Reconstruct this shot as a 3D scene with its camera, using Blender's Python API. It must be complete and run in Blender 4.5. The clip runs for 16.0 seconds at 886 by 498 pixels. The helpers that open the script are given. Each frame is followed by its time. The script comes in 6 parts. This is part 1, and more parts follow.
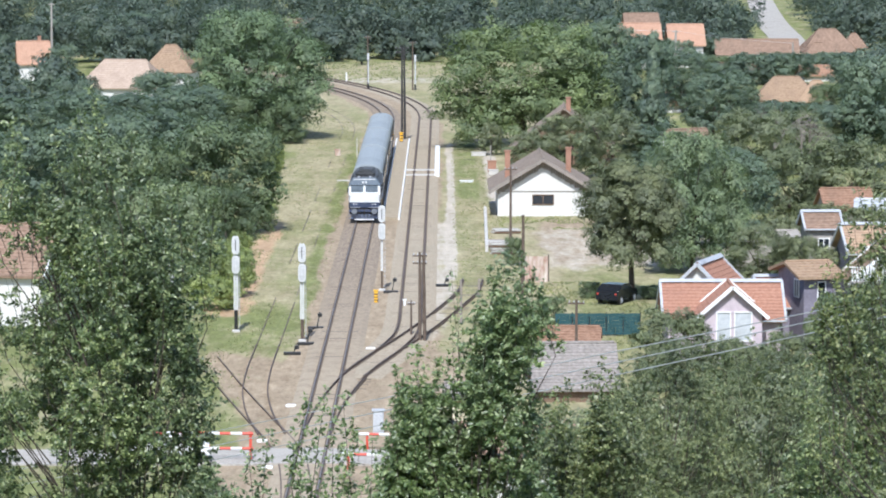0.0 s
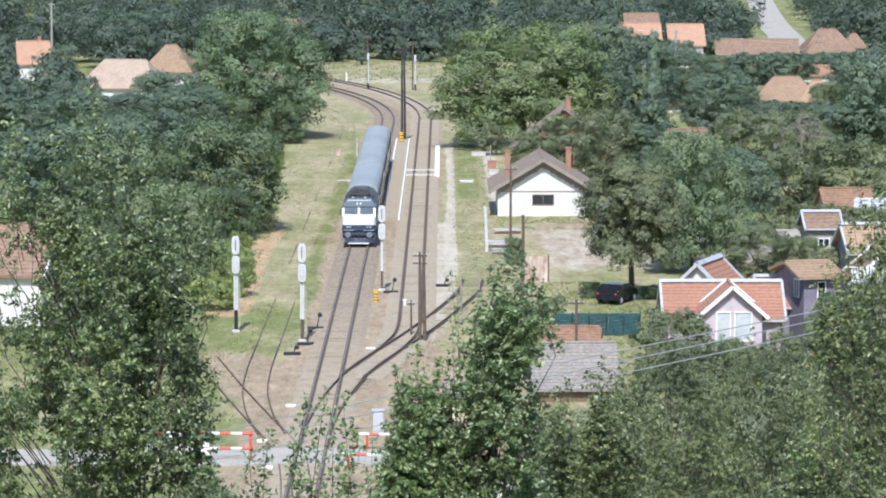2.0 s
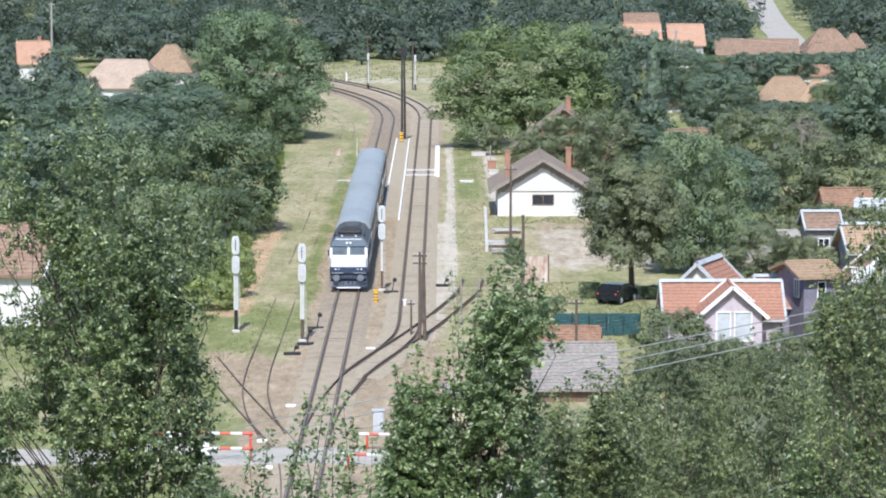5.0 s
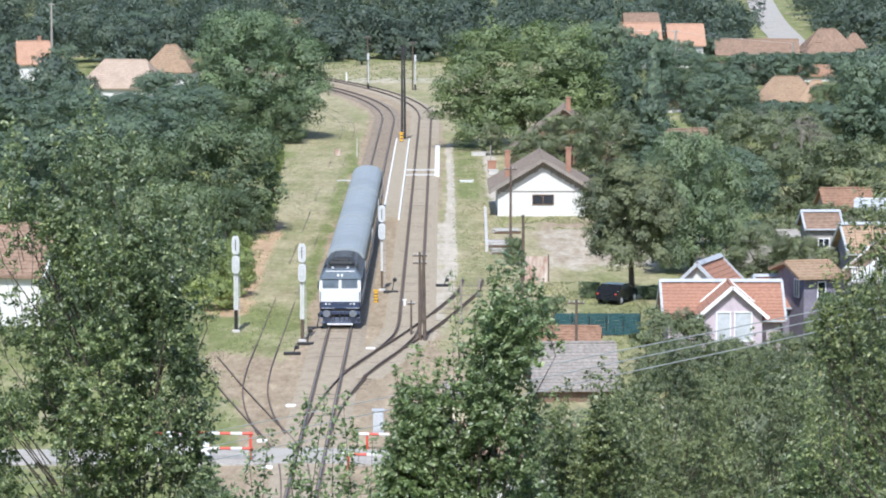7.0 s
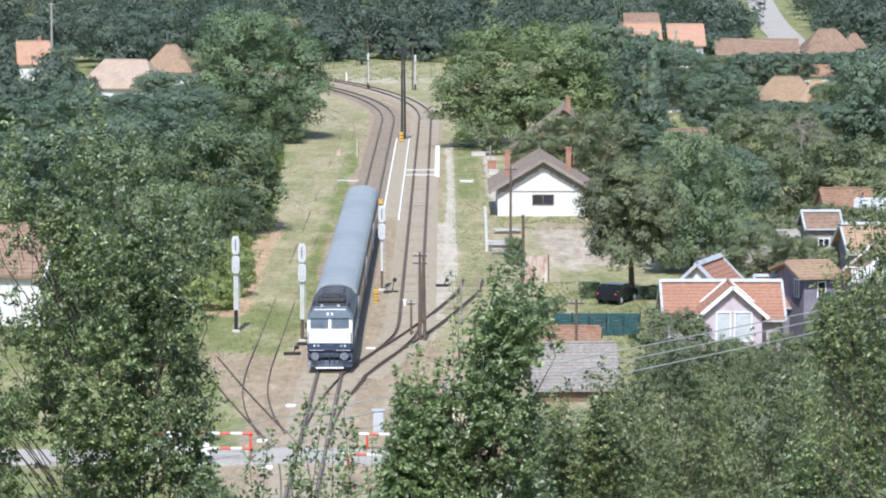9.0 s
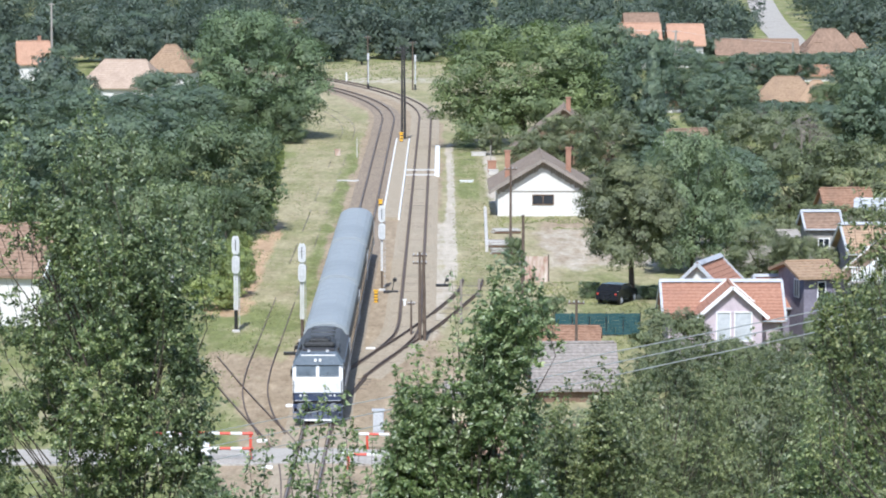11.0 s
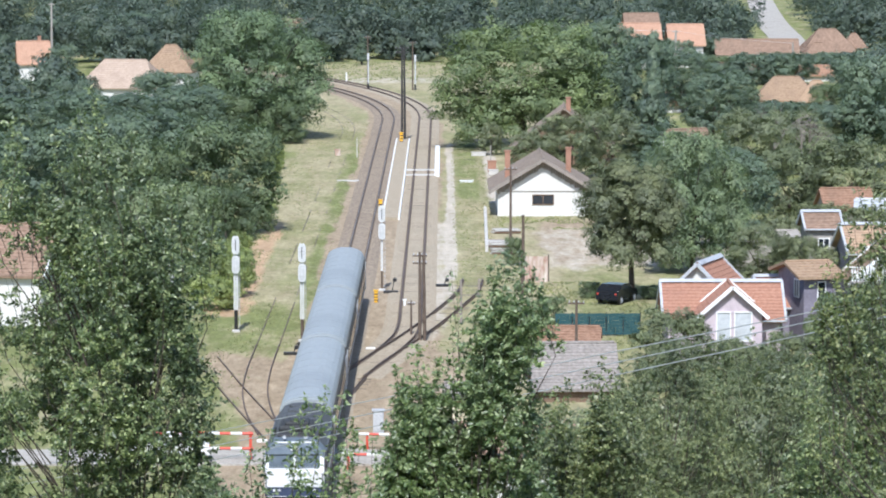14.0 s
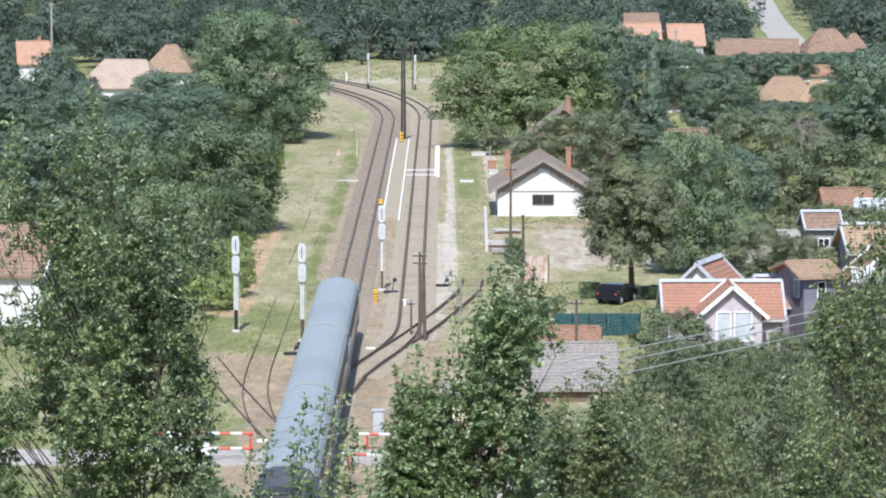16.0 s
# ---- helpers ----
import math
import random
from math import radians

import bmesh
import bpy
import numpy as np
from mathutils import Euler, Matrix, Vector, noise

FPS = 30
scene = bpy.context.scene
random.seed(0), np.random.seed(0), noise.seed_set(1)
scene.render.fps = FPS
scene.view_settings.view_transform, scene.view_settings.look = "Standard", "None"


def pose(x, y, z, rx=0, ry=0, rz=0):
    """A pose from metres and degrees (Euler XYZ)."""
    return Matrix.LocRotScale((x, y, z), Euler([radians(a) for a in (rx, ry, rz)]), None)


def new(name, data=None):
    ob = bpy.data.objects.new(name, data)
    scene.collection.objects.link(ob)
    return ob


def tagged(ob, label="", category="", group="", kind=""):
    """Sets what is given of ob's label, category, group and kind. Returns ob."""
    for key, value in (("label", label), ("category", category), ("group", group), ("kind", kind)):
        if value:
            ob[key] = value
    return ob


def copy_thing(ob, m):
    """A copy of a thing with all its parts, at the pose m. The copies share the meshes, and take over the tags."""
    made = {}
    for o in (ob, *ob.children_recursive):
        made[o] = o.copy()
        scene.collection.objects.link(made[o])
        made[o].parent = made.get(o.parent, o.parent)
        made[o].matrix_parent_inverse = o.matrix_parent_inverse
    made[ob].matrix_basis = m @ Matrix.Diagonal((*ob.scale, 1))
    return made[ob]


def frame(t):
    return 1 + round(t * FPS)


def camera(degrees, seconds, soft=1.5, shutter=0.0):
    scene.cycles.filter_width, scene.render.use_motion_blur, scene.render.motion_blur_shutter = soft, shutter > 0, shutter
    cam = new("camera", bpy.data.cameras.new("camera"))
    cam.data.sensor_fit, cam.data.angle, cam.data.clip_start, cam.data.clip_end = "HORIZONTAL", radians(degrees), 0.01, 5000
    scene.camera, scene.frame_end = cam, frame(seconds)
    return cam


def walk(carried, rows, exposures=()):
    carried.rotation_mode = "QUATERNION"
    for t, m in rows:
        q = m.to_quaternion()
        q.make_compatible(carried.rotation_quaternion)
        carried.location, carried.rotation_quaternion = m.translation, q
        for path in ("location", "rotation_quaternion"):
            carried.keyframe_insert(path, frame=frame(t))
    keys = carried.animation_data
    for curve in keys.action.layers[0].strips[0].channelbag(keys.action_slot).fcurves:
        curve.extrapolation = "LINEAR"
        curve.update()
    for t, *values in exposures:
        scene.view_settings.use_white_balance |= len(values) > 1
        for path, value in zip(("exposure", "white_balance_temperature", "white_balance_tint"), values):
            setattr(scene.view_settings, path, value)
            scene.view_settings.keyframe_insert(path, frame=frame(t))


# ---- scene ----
# Camera: a long lens on a hillside, 30.5 m above a small railway station.
cam = camera(13.97, 16.0, soft=1.95)
EYE = pose(0, 0, 30.5, 90 - 5.78, 0, 0)
walk(cam, [(0, EYE), (16.0, EYE)], exposures=[(0, 0.48, 5760, 11), (16.0, 0.48, 5760, 11)])

# World and sun: clear summer noon, sun high behind the camera.
SUN_WAY = Vector((0.075, 0.84, -1.0)).normalized()
elev = math.asin(-SUN_WAY.z)
world = bpy.data.worlds.new("world")
scene.world = world
world.use_nodes = True
wn = world.node_tree
sky = wn.nodes.new("ShaderNodeTexSky")
sky.sky_type = "NISHITA"
sky.sun_disc = False
sky.sun_elevation = elev
sky.sun_rotation = math.atan2(-SUN_WAY.x, -SUN_WAY.y)
wn.links.new(sky.outputs[0], wn.nodes["Background"].inputs[0])
wn.nodes["Background"].inputs[1].default_value = 0.125
sun = new("sun", bpy.data.lights.new("sun", "SUN"))
sun.data.energy = 4.2
sun.data.angle = radians(0.55)
sun.data.color = (1.0, 0.95, 0.87)
sun.rotation_euler = SUN_WAY.to_track_quat("-Z", "Y").to_euler()


# ---------- materials ----------
def link(nt, a, b):
    nt.links.new(a, b)


def noise_node(nt, vec, scale, detail=4.0, rough=0.6):
    n = nt.nodes.new("ShaderNodeTexNoise")
    n.inputs["Scale"].default_value = scale
    n.inputs["Detail"].default_value = detail
    n.inputs["Roughness"].default_value = rough
    link(nt, vec, n.inputs["Vector"])
    return n


def ramp_node(nt, fac, stops):
    r = nt.nodes.new("ShaderNodeValToRGB")
    while len(r.color_ramp.elements) < len(stops):
        r.color_ramp.elements.new(0.5)
    for e, (p, c) in zip(r.color_ramp.elements, stops):
        e.position, e.color = p, (*c, 1)
    link(nt, fac, r.inputs[0])
    return r


def mix_node(nt, fac, a, b, blend="MIX"):
    m = nt.nodes.new("ShaderNodeMix")
    m.data_type, m.blend_type = "RGBA", blend
    for value, socket in ((fac, m.inputs[0]), (a, m.inputs[6]), (b, m.inputs[7])):
        if isinstance(value, (int, float)):
            socket.default_value = value
        elif isinstance(value, tuple):
            socket.default_value = (*value, 1)
        else:
            link(nt, value, socket)
    return m.outputs[2]


def surf(name, a, b, rough=0.8, fine=12.0, coarse=0.7, bump=0.15, metal=0.0, dirt=None, stretch=(1, 1, 1), each=0.0):
    """A worn surface: fine grain between two colours, coarse stains, relief."""
    m = bpy.data.materials.new(name)
    m.use_nodes = True
    nt = m.node_tree
    p = nt.nodes["Principled BSDF"]
    tc = nt.nodes.new("ShaderNodeTexCoord")
    mp = nt.nodes.new("ShaderNodeMapping")
    mp.inputs["Scale"].default_value = stretch
    link(nt, tc.outputs["Object"], mp.inputs[0])
    vec = mp.outputs[0]
    n1, n2 = noise_node(nt, vec, fine), noise_node(nt, vec, coarse, 5.0)
    r1 = ramp_node(nt, n1.outputs[0], [(0.32, a), (0.68, b)])
    d = dirt or tuple(0.55 * (x + y) / 2 for x, y in zip(a, b))
    r2 = ramp_node(nt, n2.outputs[0], [(0.5, (0, 0, 0)), (0.75, (0.6, 0.6, 0.6))])
    col = mix_node(nt, r2.outputs[0], r1.outputs[0], d)
    if each:
        oi = nt.nodes.new("ShaderNodeObjectInfo")
        hs = nt.nodes.new("ShaderNodeHueSaturation")
        mr = nt.nodes.new("ShaderNodeMapRange")
        mr.inputs[3].default_value, mr.inputs[4].default_value = 1 - each, 1 + each
        link(nt, oi.outputs["Random"], mr.inputs[0])
        link(nt, mr.outputs[0], hs.inputs["Value"])
        link(nt, col, hs.inputs["Color"])
        col = hs.outputs[0]
    link(nt, col, p.inputs["Base Color"])
    p.inputs["Roughness"].default_value, p.inputs["Metallic"].default_value = rough, metal
    p.inputs["Specular IOR Level"].default_value = 0.5 if rough < 0.8 else 0.15
    if bump:
        bn = nt.nodes.new("ShaderNodeBump")
        bn.inputs["Strength"].default_value, bn.inputs["Distance"].default_value = bump, 0.05
        link(nt, n1.outputs[0], bn.inputs["Height"])
        link(nt, bn.outputs[0], p.inputs["Normal"])
    return m


def leaf_mat(name, dark, mid, light, trans=0.25, rough=0.55, vary=0.27, gloss=0.3):
    """Foliage: colour differs leaf by leaf and tree by tree, light comes partly through."""
    m = bpy.data.materials.new(name)
    m.use_nodes = True
    nt = m.node_tree
    p = nt.nodes["Principled BSDF"]
    g = nt.nodes.new("ShaderNodeNewGeometry")
    oi = nt.nodes.new("ShaderNodeObjectInfo")
    r = ramp_node(nt, g.outputs["Random Per Island"], [(0.0, dark), (0.55, mid), (1.0, light)])
    tc = nt.nodes.new("ShaderNodeTexCoord")
    n = noise_node(nt, tc.outputs["Object"], 0.45, 3.0)
    r2 = ramp_node(nt, n.outputs[0], [(0.35, (0.72, 0.74, 0.78)), (0.7, (1.25, 1.22, 1.0))])
    col = mix_node(nt, 1.0, r.outputs[0], r2.outputs[0], "MULTIPLY")
    hs = nt.nodes.new("ShaderNodeHueSaturation")
    mr = nt.nodes.new("ShaderNodeMapRange")
    mr.inputs[3].default_value, mr.inputs[4].default_value = 1 - vary, 1 + vary
    link(nt, oi.outputs["Random"], mr.inputs[0])
    hue = nt.nodes.new("ShaderNodeMapRange")
    hue.inputs[3].default_value, hue.inputs[4].default_value = 0.514, 0.492
    link(nt, oi.outputs["Random"], hue.inputs[0])
    link(nt, hue.outputs[0], hs.inputs["Hue"])
    link(nt, mr.outputs[0], hs.inputs["Value"])
    link(nt, col, hs.inputs["Color"])
    link(nt, hs.outputs[0], p.inputs["Base Color"])
    p.inputs["Roughness"].default_value = rough
    p.inputs["Specular IOR Level"].default_value = gloss
    t = nt.nodes.new("ShaderNodeBsdfTranslucent")
    link(nt, mix_node(nt, 1.0, hs.outputs[0], (trans * 1.1, trans * 1.25, trans * 0.7), "MULTIPLY"), t.inputs[0])
    ms = nt.nodes.new("ShaderNodeAddShader")
    link(nt, p.outputs[0], ms.inputs[0])
    link(nt, t.outputs[0], ms.inputs[1])
    link(nt, ms.outputs[0], nt.nodes["Material Output"].inputs[0])
    return m


def ground_mat():
    m = bpy.data.materials.new("ground_soil_and_grass")
    m.use_nodes = True
    nt = m.node_tree
    p = nt.nodes["Principled BSDF"]
    tc = nt.nodes.new("ShaderNodeTexCoord")
    mp = nt.nodes.new("ShaderNodeMapping")
    mp.inputs["Scale"].default_value = (1.0, 0.28, 1.0)
    link(nt, tc.outputs["Object"], mp.inputs[0])
    vec = mp.outputs[0]
    at = nt.nodes.new("ShaderNodeAttribute")
    at.attribute_name = "zone"
    sp = nt.nodes.new("ShaderNodeSeparateColor")
    link(nt, at.outputs["Color"], sp.inputs[0])
    fine, mid, big = noise_node(nt, vec, 2.0, 7.0, 0.8), noise_node(nt, vec, 0.7, 6.0, 0.7), noise_node(nt, vec, 0.2, 4.0)

    def ragged(channel, lo=0.4, hi=0.6):
        s = nt.nodes.new("ShaderNodeMath")
        s.operation = "MULTIPLY_ADD"
        link(nt, mid.outputs[0], s.inputs[0])
        s.inputs[1].default_value = 0.7
        link(nt, sp.outputs[channel], s.inputs[2])
        o = nt.nodes.new("ShaderNodeMath")
        o.operation = "SUBTRACT"
        link(nt, s.outputs[0], o.inputs[0])
        o.inputs[1].default_value = 0.35
        return ramp_node(nt, o.outputs[0], [(lo, (0, 0, 0)), (hi, (1, 1, 1))]).outputs[0]

    dry = ramp_node(nt, fine.outputs[0], [(0.3, (0.24, 0.215, 0.12)), (0.5, (0.36, 0.315, 0.19)), (0.7, (0.47, 0.41, 0.27))]).outputs[0]
    lush = ramp_node(nt, fine.outputs[0], [(0.3, (0.125, 0.147, 0.054)), (0.55, (0.20, 0.218, 0.082)), (0.75, (0.295, 0.30, 0.130))]).outputs[0]
    soil = ramp_node(nt, fine.outputs[0], [(0.3, (0.22, 0.165, 0.105)), (0.5, (0.335, 0.265, 0.18)), (0.7, (0.46, 0.375, 0.265))]).outputs[0]
    pale = ramp_node(nt, fine.outputs[0], [(0.3, (0.40, 0.35, 0.27)), (0.7, (0.56, 0.505, 0.415))]).outputs[0]
    patch = ramp_node(nt, big.outputs[0], [(0.42, (0, 0, 0)), (0.58, (1, 1, 1))]).outputs[0]
    half = mix_node(nt, 0.55, dry, lush)
    base = mix_node(nt, patch, dry, half)
    bare = ramp_node(nt, noise_node(nt, vec, 0.30, 6.0, 0.75).outputs[0], [(0.48, (0, 0, 0)), (0.64, (0.85, 0.85, 0.85))]).outputs[0]
    col = mix_node(nt, ragged("Green", 0.3, 0.75), base, lush)
    col = mix_node(nt, bare, col, dry)
    col = mix_node(nt, ragged("Red"), col, soil)
    clay = ramp_node(nt, fine.outputs[0], [(0.3, (0.36, 0.235, 0.135)), (0.5, (0.47, 0.325, 0.20)), (0.7, (0.55, 0.41, 0.28))]).outputs[0]
    wet = nt.nodes.new("ShaderNodeMath")
    wet.operation = "MULTIPLY_ADD"
    link(nt, mid.outputs[0], wet.inputs[0])
    wet.inputs[1].default_value = 0.9
    link(nt, at.outputs["Alpha"], wet.inputs[2])
    col = mix_node(nt, ramp_node(nt, wet.outputs[0], [(0.72, (0, 0, 0)), (1.0, (0.9, 0.9, 0.9))]).outputs[0], col, clay)
    col = mix_node(nt, ragged("Blue"), col, pale)
    worn = noise_node(nt, vec, 0.55, 8.0, 0.75)
    col = mix_node(nt, 1.0, col, ramp_node(nt, worn.outputs[0], [(0.36, (0.82, 0.80, 0.78)), (0.52, (1.0, 1.0, 1.0)), (0.68, (1.18, 1.17, 1.16))]).outputs[0], "MULTIPLY")
    weed = ramp_node(nt, noise_node(nt, tc.outputs["Object"], 0.42, 7.0, 0.7).outputs[0], [(0.58, (0, 0, 0)), (0.70, (0.6, 0.6, 0.6))]).outputs[0]
    col = mix_node(nt, weed, col, (0.19, 0.20, 0.095))
    link(nt, col, p.inputs["Base Color"])
    p.inputs["Roughness"].default_value = 0.95
    p.inputs["Specular IOR Level"].default_value = 0.15
    bn = nt.nodes.new("ShaderNodeBump")
    bn.inputs["Strength"].default_value, bn.inputs["Distance"].default_value = 0.5, 0.12
    link(nt, fine.outputs[0], bn.inputs["Height"])
    link(nt, bn.outputs[0], p.inputs["Normal"])
    return m


M_GROUND = ground_mat()
M_BALLAST = surf("brown_ballast", (0.19, 0.15, 0.11), (0.35, 0.285, 0.21), 0.95, 5.0, 0.25, 0.6, dirt=(0.22, 0.175, 0.13), stretch=(1, 0.3, 1))
# Base colour lifted to carry the sky's reflection in the sloped glass.
M_WINDSCREEN = surf("sky_toned_windscreen_glass", (0.075, 0.098, 0.115), (0.11, 0.135, 0.155), 0.15, 2, 0.8, 0.0)
M_CREAM = surf("cream_render", (0.60, 0.52, 0.36), (0.70, 0.62, 0.45), 0.9, 5, 0.6, 0.1)
M_BALLAST2 = surf("pale_ballast", (0.28, 0.23, 0.16), (0.44, 0.375, 0.28), 0.95, 5.0, 0.25, 0.6, dirt=(0.30, 0.27, 0.20))
M_RAIL = surf("rusty_rail", (0.09, 0.062, 0.046), (0.17, 0.122, 0.092), 0.6, 20, 1.0, 0.1, 0.3)
M_RAILTOP = surf("polished_rail_head", (0.19, 0.165, 0.145), (0.30, 0.265, 0.24), 0.5, 20, 1.0, 0.05, 0.4)
def dusted(m, y0, y1, dust):
    """Pale sandy dust lies on the stones towards the level crossing (from y1 down to y0)."""
    nt = m.node_tree
    p = nt.nodes["Principled BSDF"]
    old = p.inputs["Base Color"].links[0].from_socket
    tc = nt.nodes.new("ShaderNodeTexCoord")
    sx = nt.nodes.new("ShaderNodeSeparateXYZ")
    link(nt, tc.outputs["Object"], sx.inputs[0])
    mr = nt.nodes.new("ShaderNodeMapRange")
    mr.inputs[1].default_value, mr.inputs[2].default_value, mr.inputs[3].default_value, mr.inputs[4].default_value = y0, y1, 0.85, 0.0
    link(nt, sx.outputs[1], mr.inputs[0])
    n = noise_node(nt, tc.outputs["Object"], 0.8, 5.0)
    ad = nt.nodes.new("ShaderNodeMath")
    ad.operation = "MULTIPLY"
    link(nt, mr.outputs[0], ad.inputs[0])
    link(nt, ramp_node(nt, n.outputs[0], [(0.3, (0.35, 0.35, 0.35)), (0.6, (1, 1, 1))]).outputs[0], ad.inputs[1])
    link(nt, mix_node(nt, ad.outputs[0], old, dust), p.inputs["Base Color"])
    return m


dusted(M_BALLAST, 215.0, 290.0, (0.40, 0.335, 0.24))
M_STAIN = surf("rust_stained_ballast", (0.12, 0.092, 0.068), (0.22, 0.175, 0.13), 0.95, 6.0, 0.4, 0.5)
M_SLEEPER = surf("oak_sleeper", (0.13, 0.11, 0.09), (0.22, 0.185, 0.15), 0.9, 9, 1.0, 0.3)
M_ASPHALT = surf("worn_asphalt", (0.33, 0.305, 0.265), (0.46, 0.43, 0.38), 0.95, 6, 0.4, 0.3)
M_CONCRETE = surf("pale_concrete", (0.45, 0.43, 0.40), (0.60, 0.58, 0.54), 0.85, 8, 0.5, 0.2)
M_GREYCON = surf("grey_concrete", (0.27, 0.25, 0.22), (0.40, 0.37, 0.33), 0.9, 6, 0.5, 0.3)
M_CABWHITE = surf("scuffed_white_cab_paint", (0.56, 0.57, 0.57), (0.70, 0.71, 0.71), 0.5, 4, 0.6, 0.05, dirt=(0.46, 0.45, 0.43))
M_WHITE = surf("white_paint", (0.72, 0.72, 0.70), (0.82, 0.82, 0.80), 0.6, 8, 0.8, 0.05, dirt=(0.55, 0.53, 0.5))
M_RENDERW = surf("white_lime_render", (0.60, 0.585, 0.55), (0.70, 0.685, 0.645), 0.9, 5, 0.5, 0.15, dirt=(0.50, 0.47, 0.42))
M_RENDERP = surf("lilac_render", (0.47, 0.40, 0.43), (0.55, 0.47, 0.50), 0.9, 6, 0.5, 0.15)
M_RENDERG = surf("grey_lilac_render", (0.20, 0.185, 0.225), (0.27, 0.25, 0.295), 0.9, 6, 0.5, 0.15)
M_BLACK = surf("black_paint", (0.012, 0.012, 0.013), (0.03, 0.03, 0.03), 0.5, 12, 1, 0.05)
M_GREYMETAL = surf("zinc_metal", (0.40, 0.415, 0.43), (0.54, 0.555, 0.57), 0.6, 10, 0.8, 0.05, 0.15)
M_SILVER = surf("silver_paint", (0.50, 0.505, 0.49), (0.62, 0.625, 0.61), 0.6, 10, 0.8, 0.05)
M_BOARD = surf("pale_grey_enamel", (0.43, 0.435, 0.43), (0.54, 0.545, 0.54), 0.6, 6, 0.8, 0.03)
M_RED = surf("red_paint", (0.50, 0.055, 0.03), (0.62, 0.09, 0.05), 0.5, 10, 1, 0.05)
M_YELLOW = surf("yellow_paint", (0.75, 0.40, 0.02), (0.85, 0.50, 0.05), 0.5, 10, 1, 0.05)
M_WOODPOLE = surf("dark_wood_pole", (0.07, 0.054, 0.043), (0.17, 0.13, 0.10), 0.85, 14, 1.2, 0.3, stretch=(1, 1, 0.15))
M_WOOD = surf("weathered_board", (0.13, 0.085, 0.055), (0.24, 0.17, 0.12), 0.85, 14, 1.2, 0.3)
M_GLASS = surf("dark_window_glass", (0.02, 0.025, 0.03), (0.035, 0.04, 0.05), 0.08, 2, 0.5, 0.0)
M_TILE = surf("orange_clay_tile", (0.31, 0.158, 0.105), (0.43, 0.238, 0.165), 0.85, 5, 0.6, 0.3, dirt=(0.28, 0.15, 0.11), each=0.1)
M_SHEDTILE = surf("faded_orange_tile", (0.24, 0.135, 0.085), (0.40, 0.25, 0.17), 0.9, 4, 0.5, 0.3, dirt=(0.17, 0.115, 0.085), each=0.2)
M_FARTILE = surf("sun_bleached_orange_tile", (0.36, 0.205, 0.135), (0.49, 0.31, 0.215), 0.9, 4, 0.5, 0.3, dirt=(0.32, 0.20, 0.14), each=0.1)
M_OLDTILE = surf("faded_clay_tile", (0.26, 0.18, 0.115), (0.40, 0.285, 0.19), 0.9, 4, 0.5, 0.3, dirt=(0.22, 0.15, 0.11), each=0.15)
M_BROWNTILE = surf("brown_clay_tile", (0.19, 0.125, 0.088), (0.31, 0.215, 0.155), 0.9, 3, 0.4, 0.3, dirt=(0.13, 0.095, 0.07))
M_PALETILE = surf("bleached_clay_tile", (0.33, 0.25, 0.19), (0.47, 0.37, 0.29), 0.9, 4, 0.5, 0.3, dirt=(0.28, 0.21, 0.16))
M_GREYTILE = surf("weathered_brown_tile", (0.19, 0.15, 0.115), (0.30, 0.245, 0.195), 0.9, 5, 0.5, 0.35)
M_SHINGLE = surf("grey_shingle", (0.19, 0.168, 0.150), (0.32, 0.290, 0.262), 0.9, 5, 0.6, 0.35)
M_BRICK = surf("red_brick", (0.29, 0.155, 0.105), (0.40, 0.23, 0.16), 0.9, 9, 0.9, 0.3)
M_BARK = surf("bark", (0.05, 0.04, 0.032), (0.12, 0.10, 0.08), 0.95, 10, 1.5, 0.5, stretch=(1, 1, 0.3))
M_DEADWOOD = surf("dead_grey_wood", (0.20, 0.17, 0.15), (0.32, 0.28, 0.25), 0.9, 8, 1.2, 0.3)
M_NET = surf("teal_netting", (0.026, 0.068, 0.074), (0.044, 0.102, 0.108), 0.8, 6, 0.7, 0.2)
M_ROOFBLUE = surf("blue_grey_coach_roof", (0.262, 0.286, 0.288), (0.325, 0.346, 0.346), 0.55, 3, 0.18, 0.05, 0.0, dirt=(0.215, 0.232, 0.236))
# Dark brown sides taken near black so the train's shaded flank reads darker.
M_COACHSIDE = surf("shade_darkened_coach_side", (0.020, 0.019, 0.024), (0.045, 0.040, 0.045), 0.55, 5, 0.3, 0.05)
M_NAVY = surf("navy_loco_paint", (0.028, 0.042, 0.086), (0.052, 0.070, 0.125), 0.45, 5, 0.6, 0.05, dirt=(0.05, 0.055, 0.07))
M_LOCOROOF = surf("sooty_loco_roof", (0.045, 0.048, 0.050), (0.10, 0.104, 0.106), 0.7, 6, 0.6, 0.1)
M_LOCOSIDE = surf("blue_loco_side", (0.055, 0.075, 0.11), (0.08, 0.10, 0.14), 0.45, 5, 0.5, 0.05)
M_PLOUGH = surf("scuffed_blue_paint", (0.10, 0.125, 0.19), (0.17, 0.20, 0.27), 0.5, 6, 1, 0.1)
M_SOOT = surf("soot_black_steel", (0.016, 0.017, 0.017), (0.045, 0.046, 0.046), 0.75, 8, 0.8, 0.15)
M_BUFFER = surf("greasy_buffer_steel", (0.13, 0.145, 0.165), (0.23, 0.245, 0.265), 0.5, 6, 1, 0.1, 0.2)
M_FASCIA = surf("grey_weathered_board", (0.22, 0.19, 0.16), (0.33, 0.29, 0.25), 0.9, 12, 1, 0.3)
M_CURTAIN = surf("curtained_glass", (0.42, 0.44, 0.46), (0.55, 0.57, 0.58), 0.25, 3, 1, 0.0)
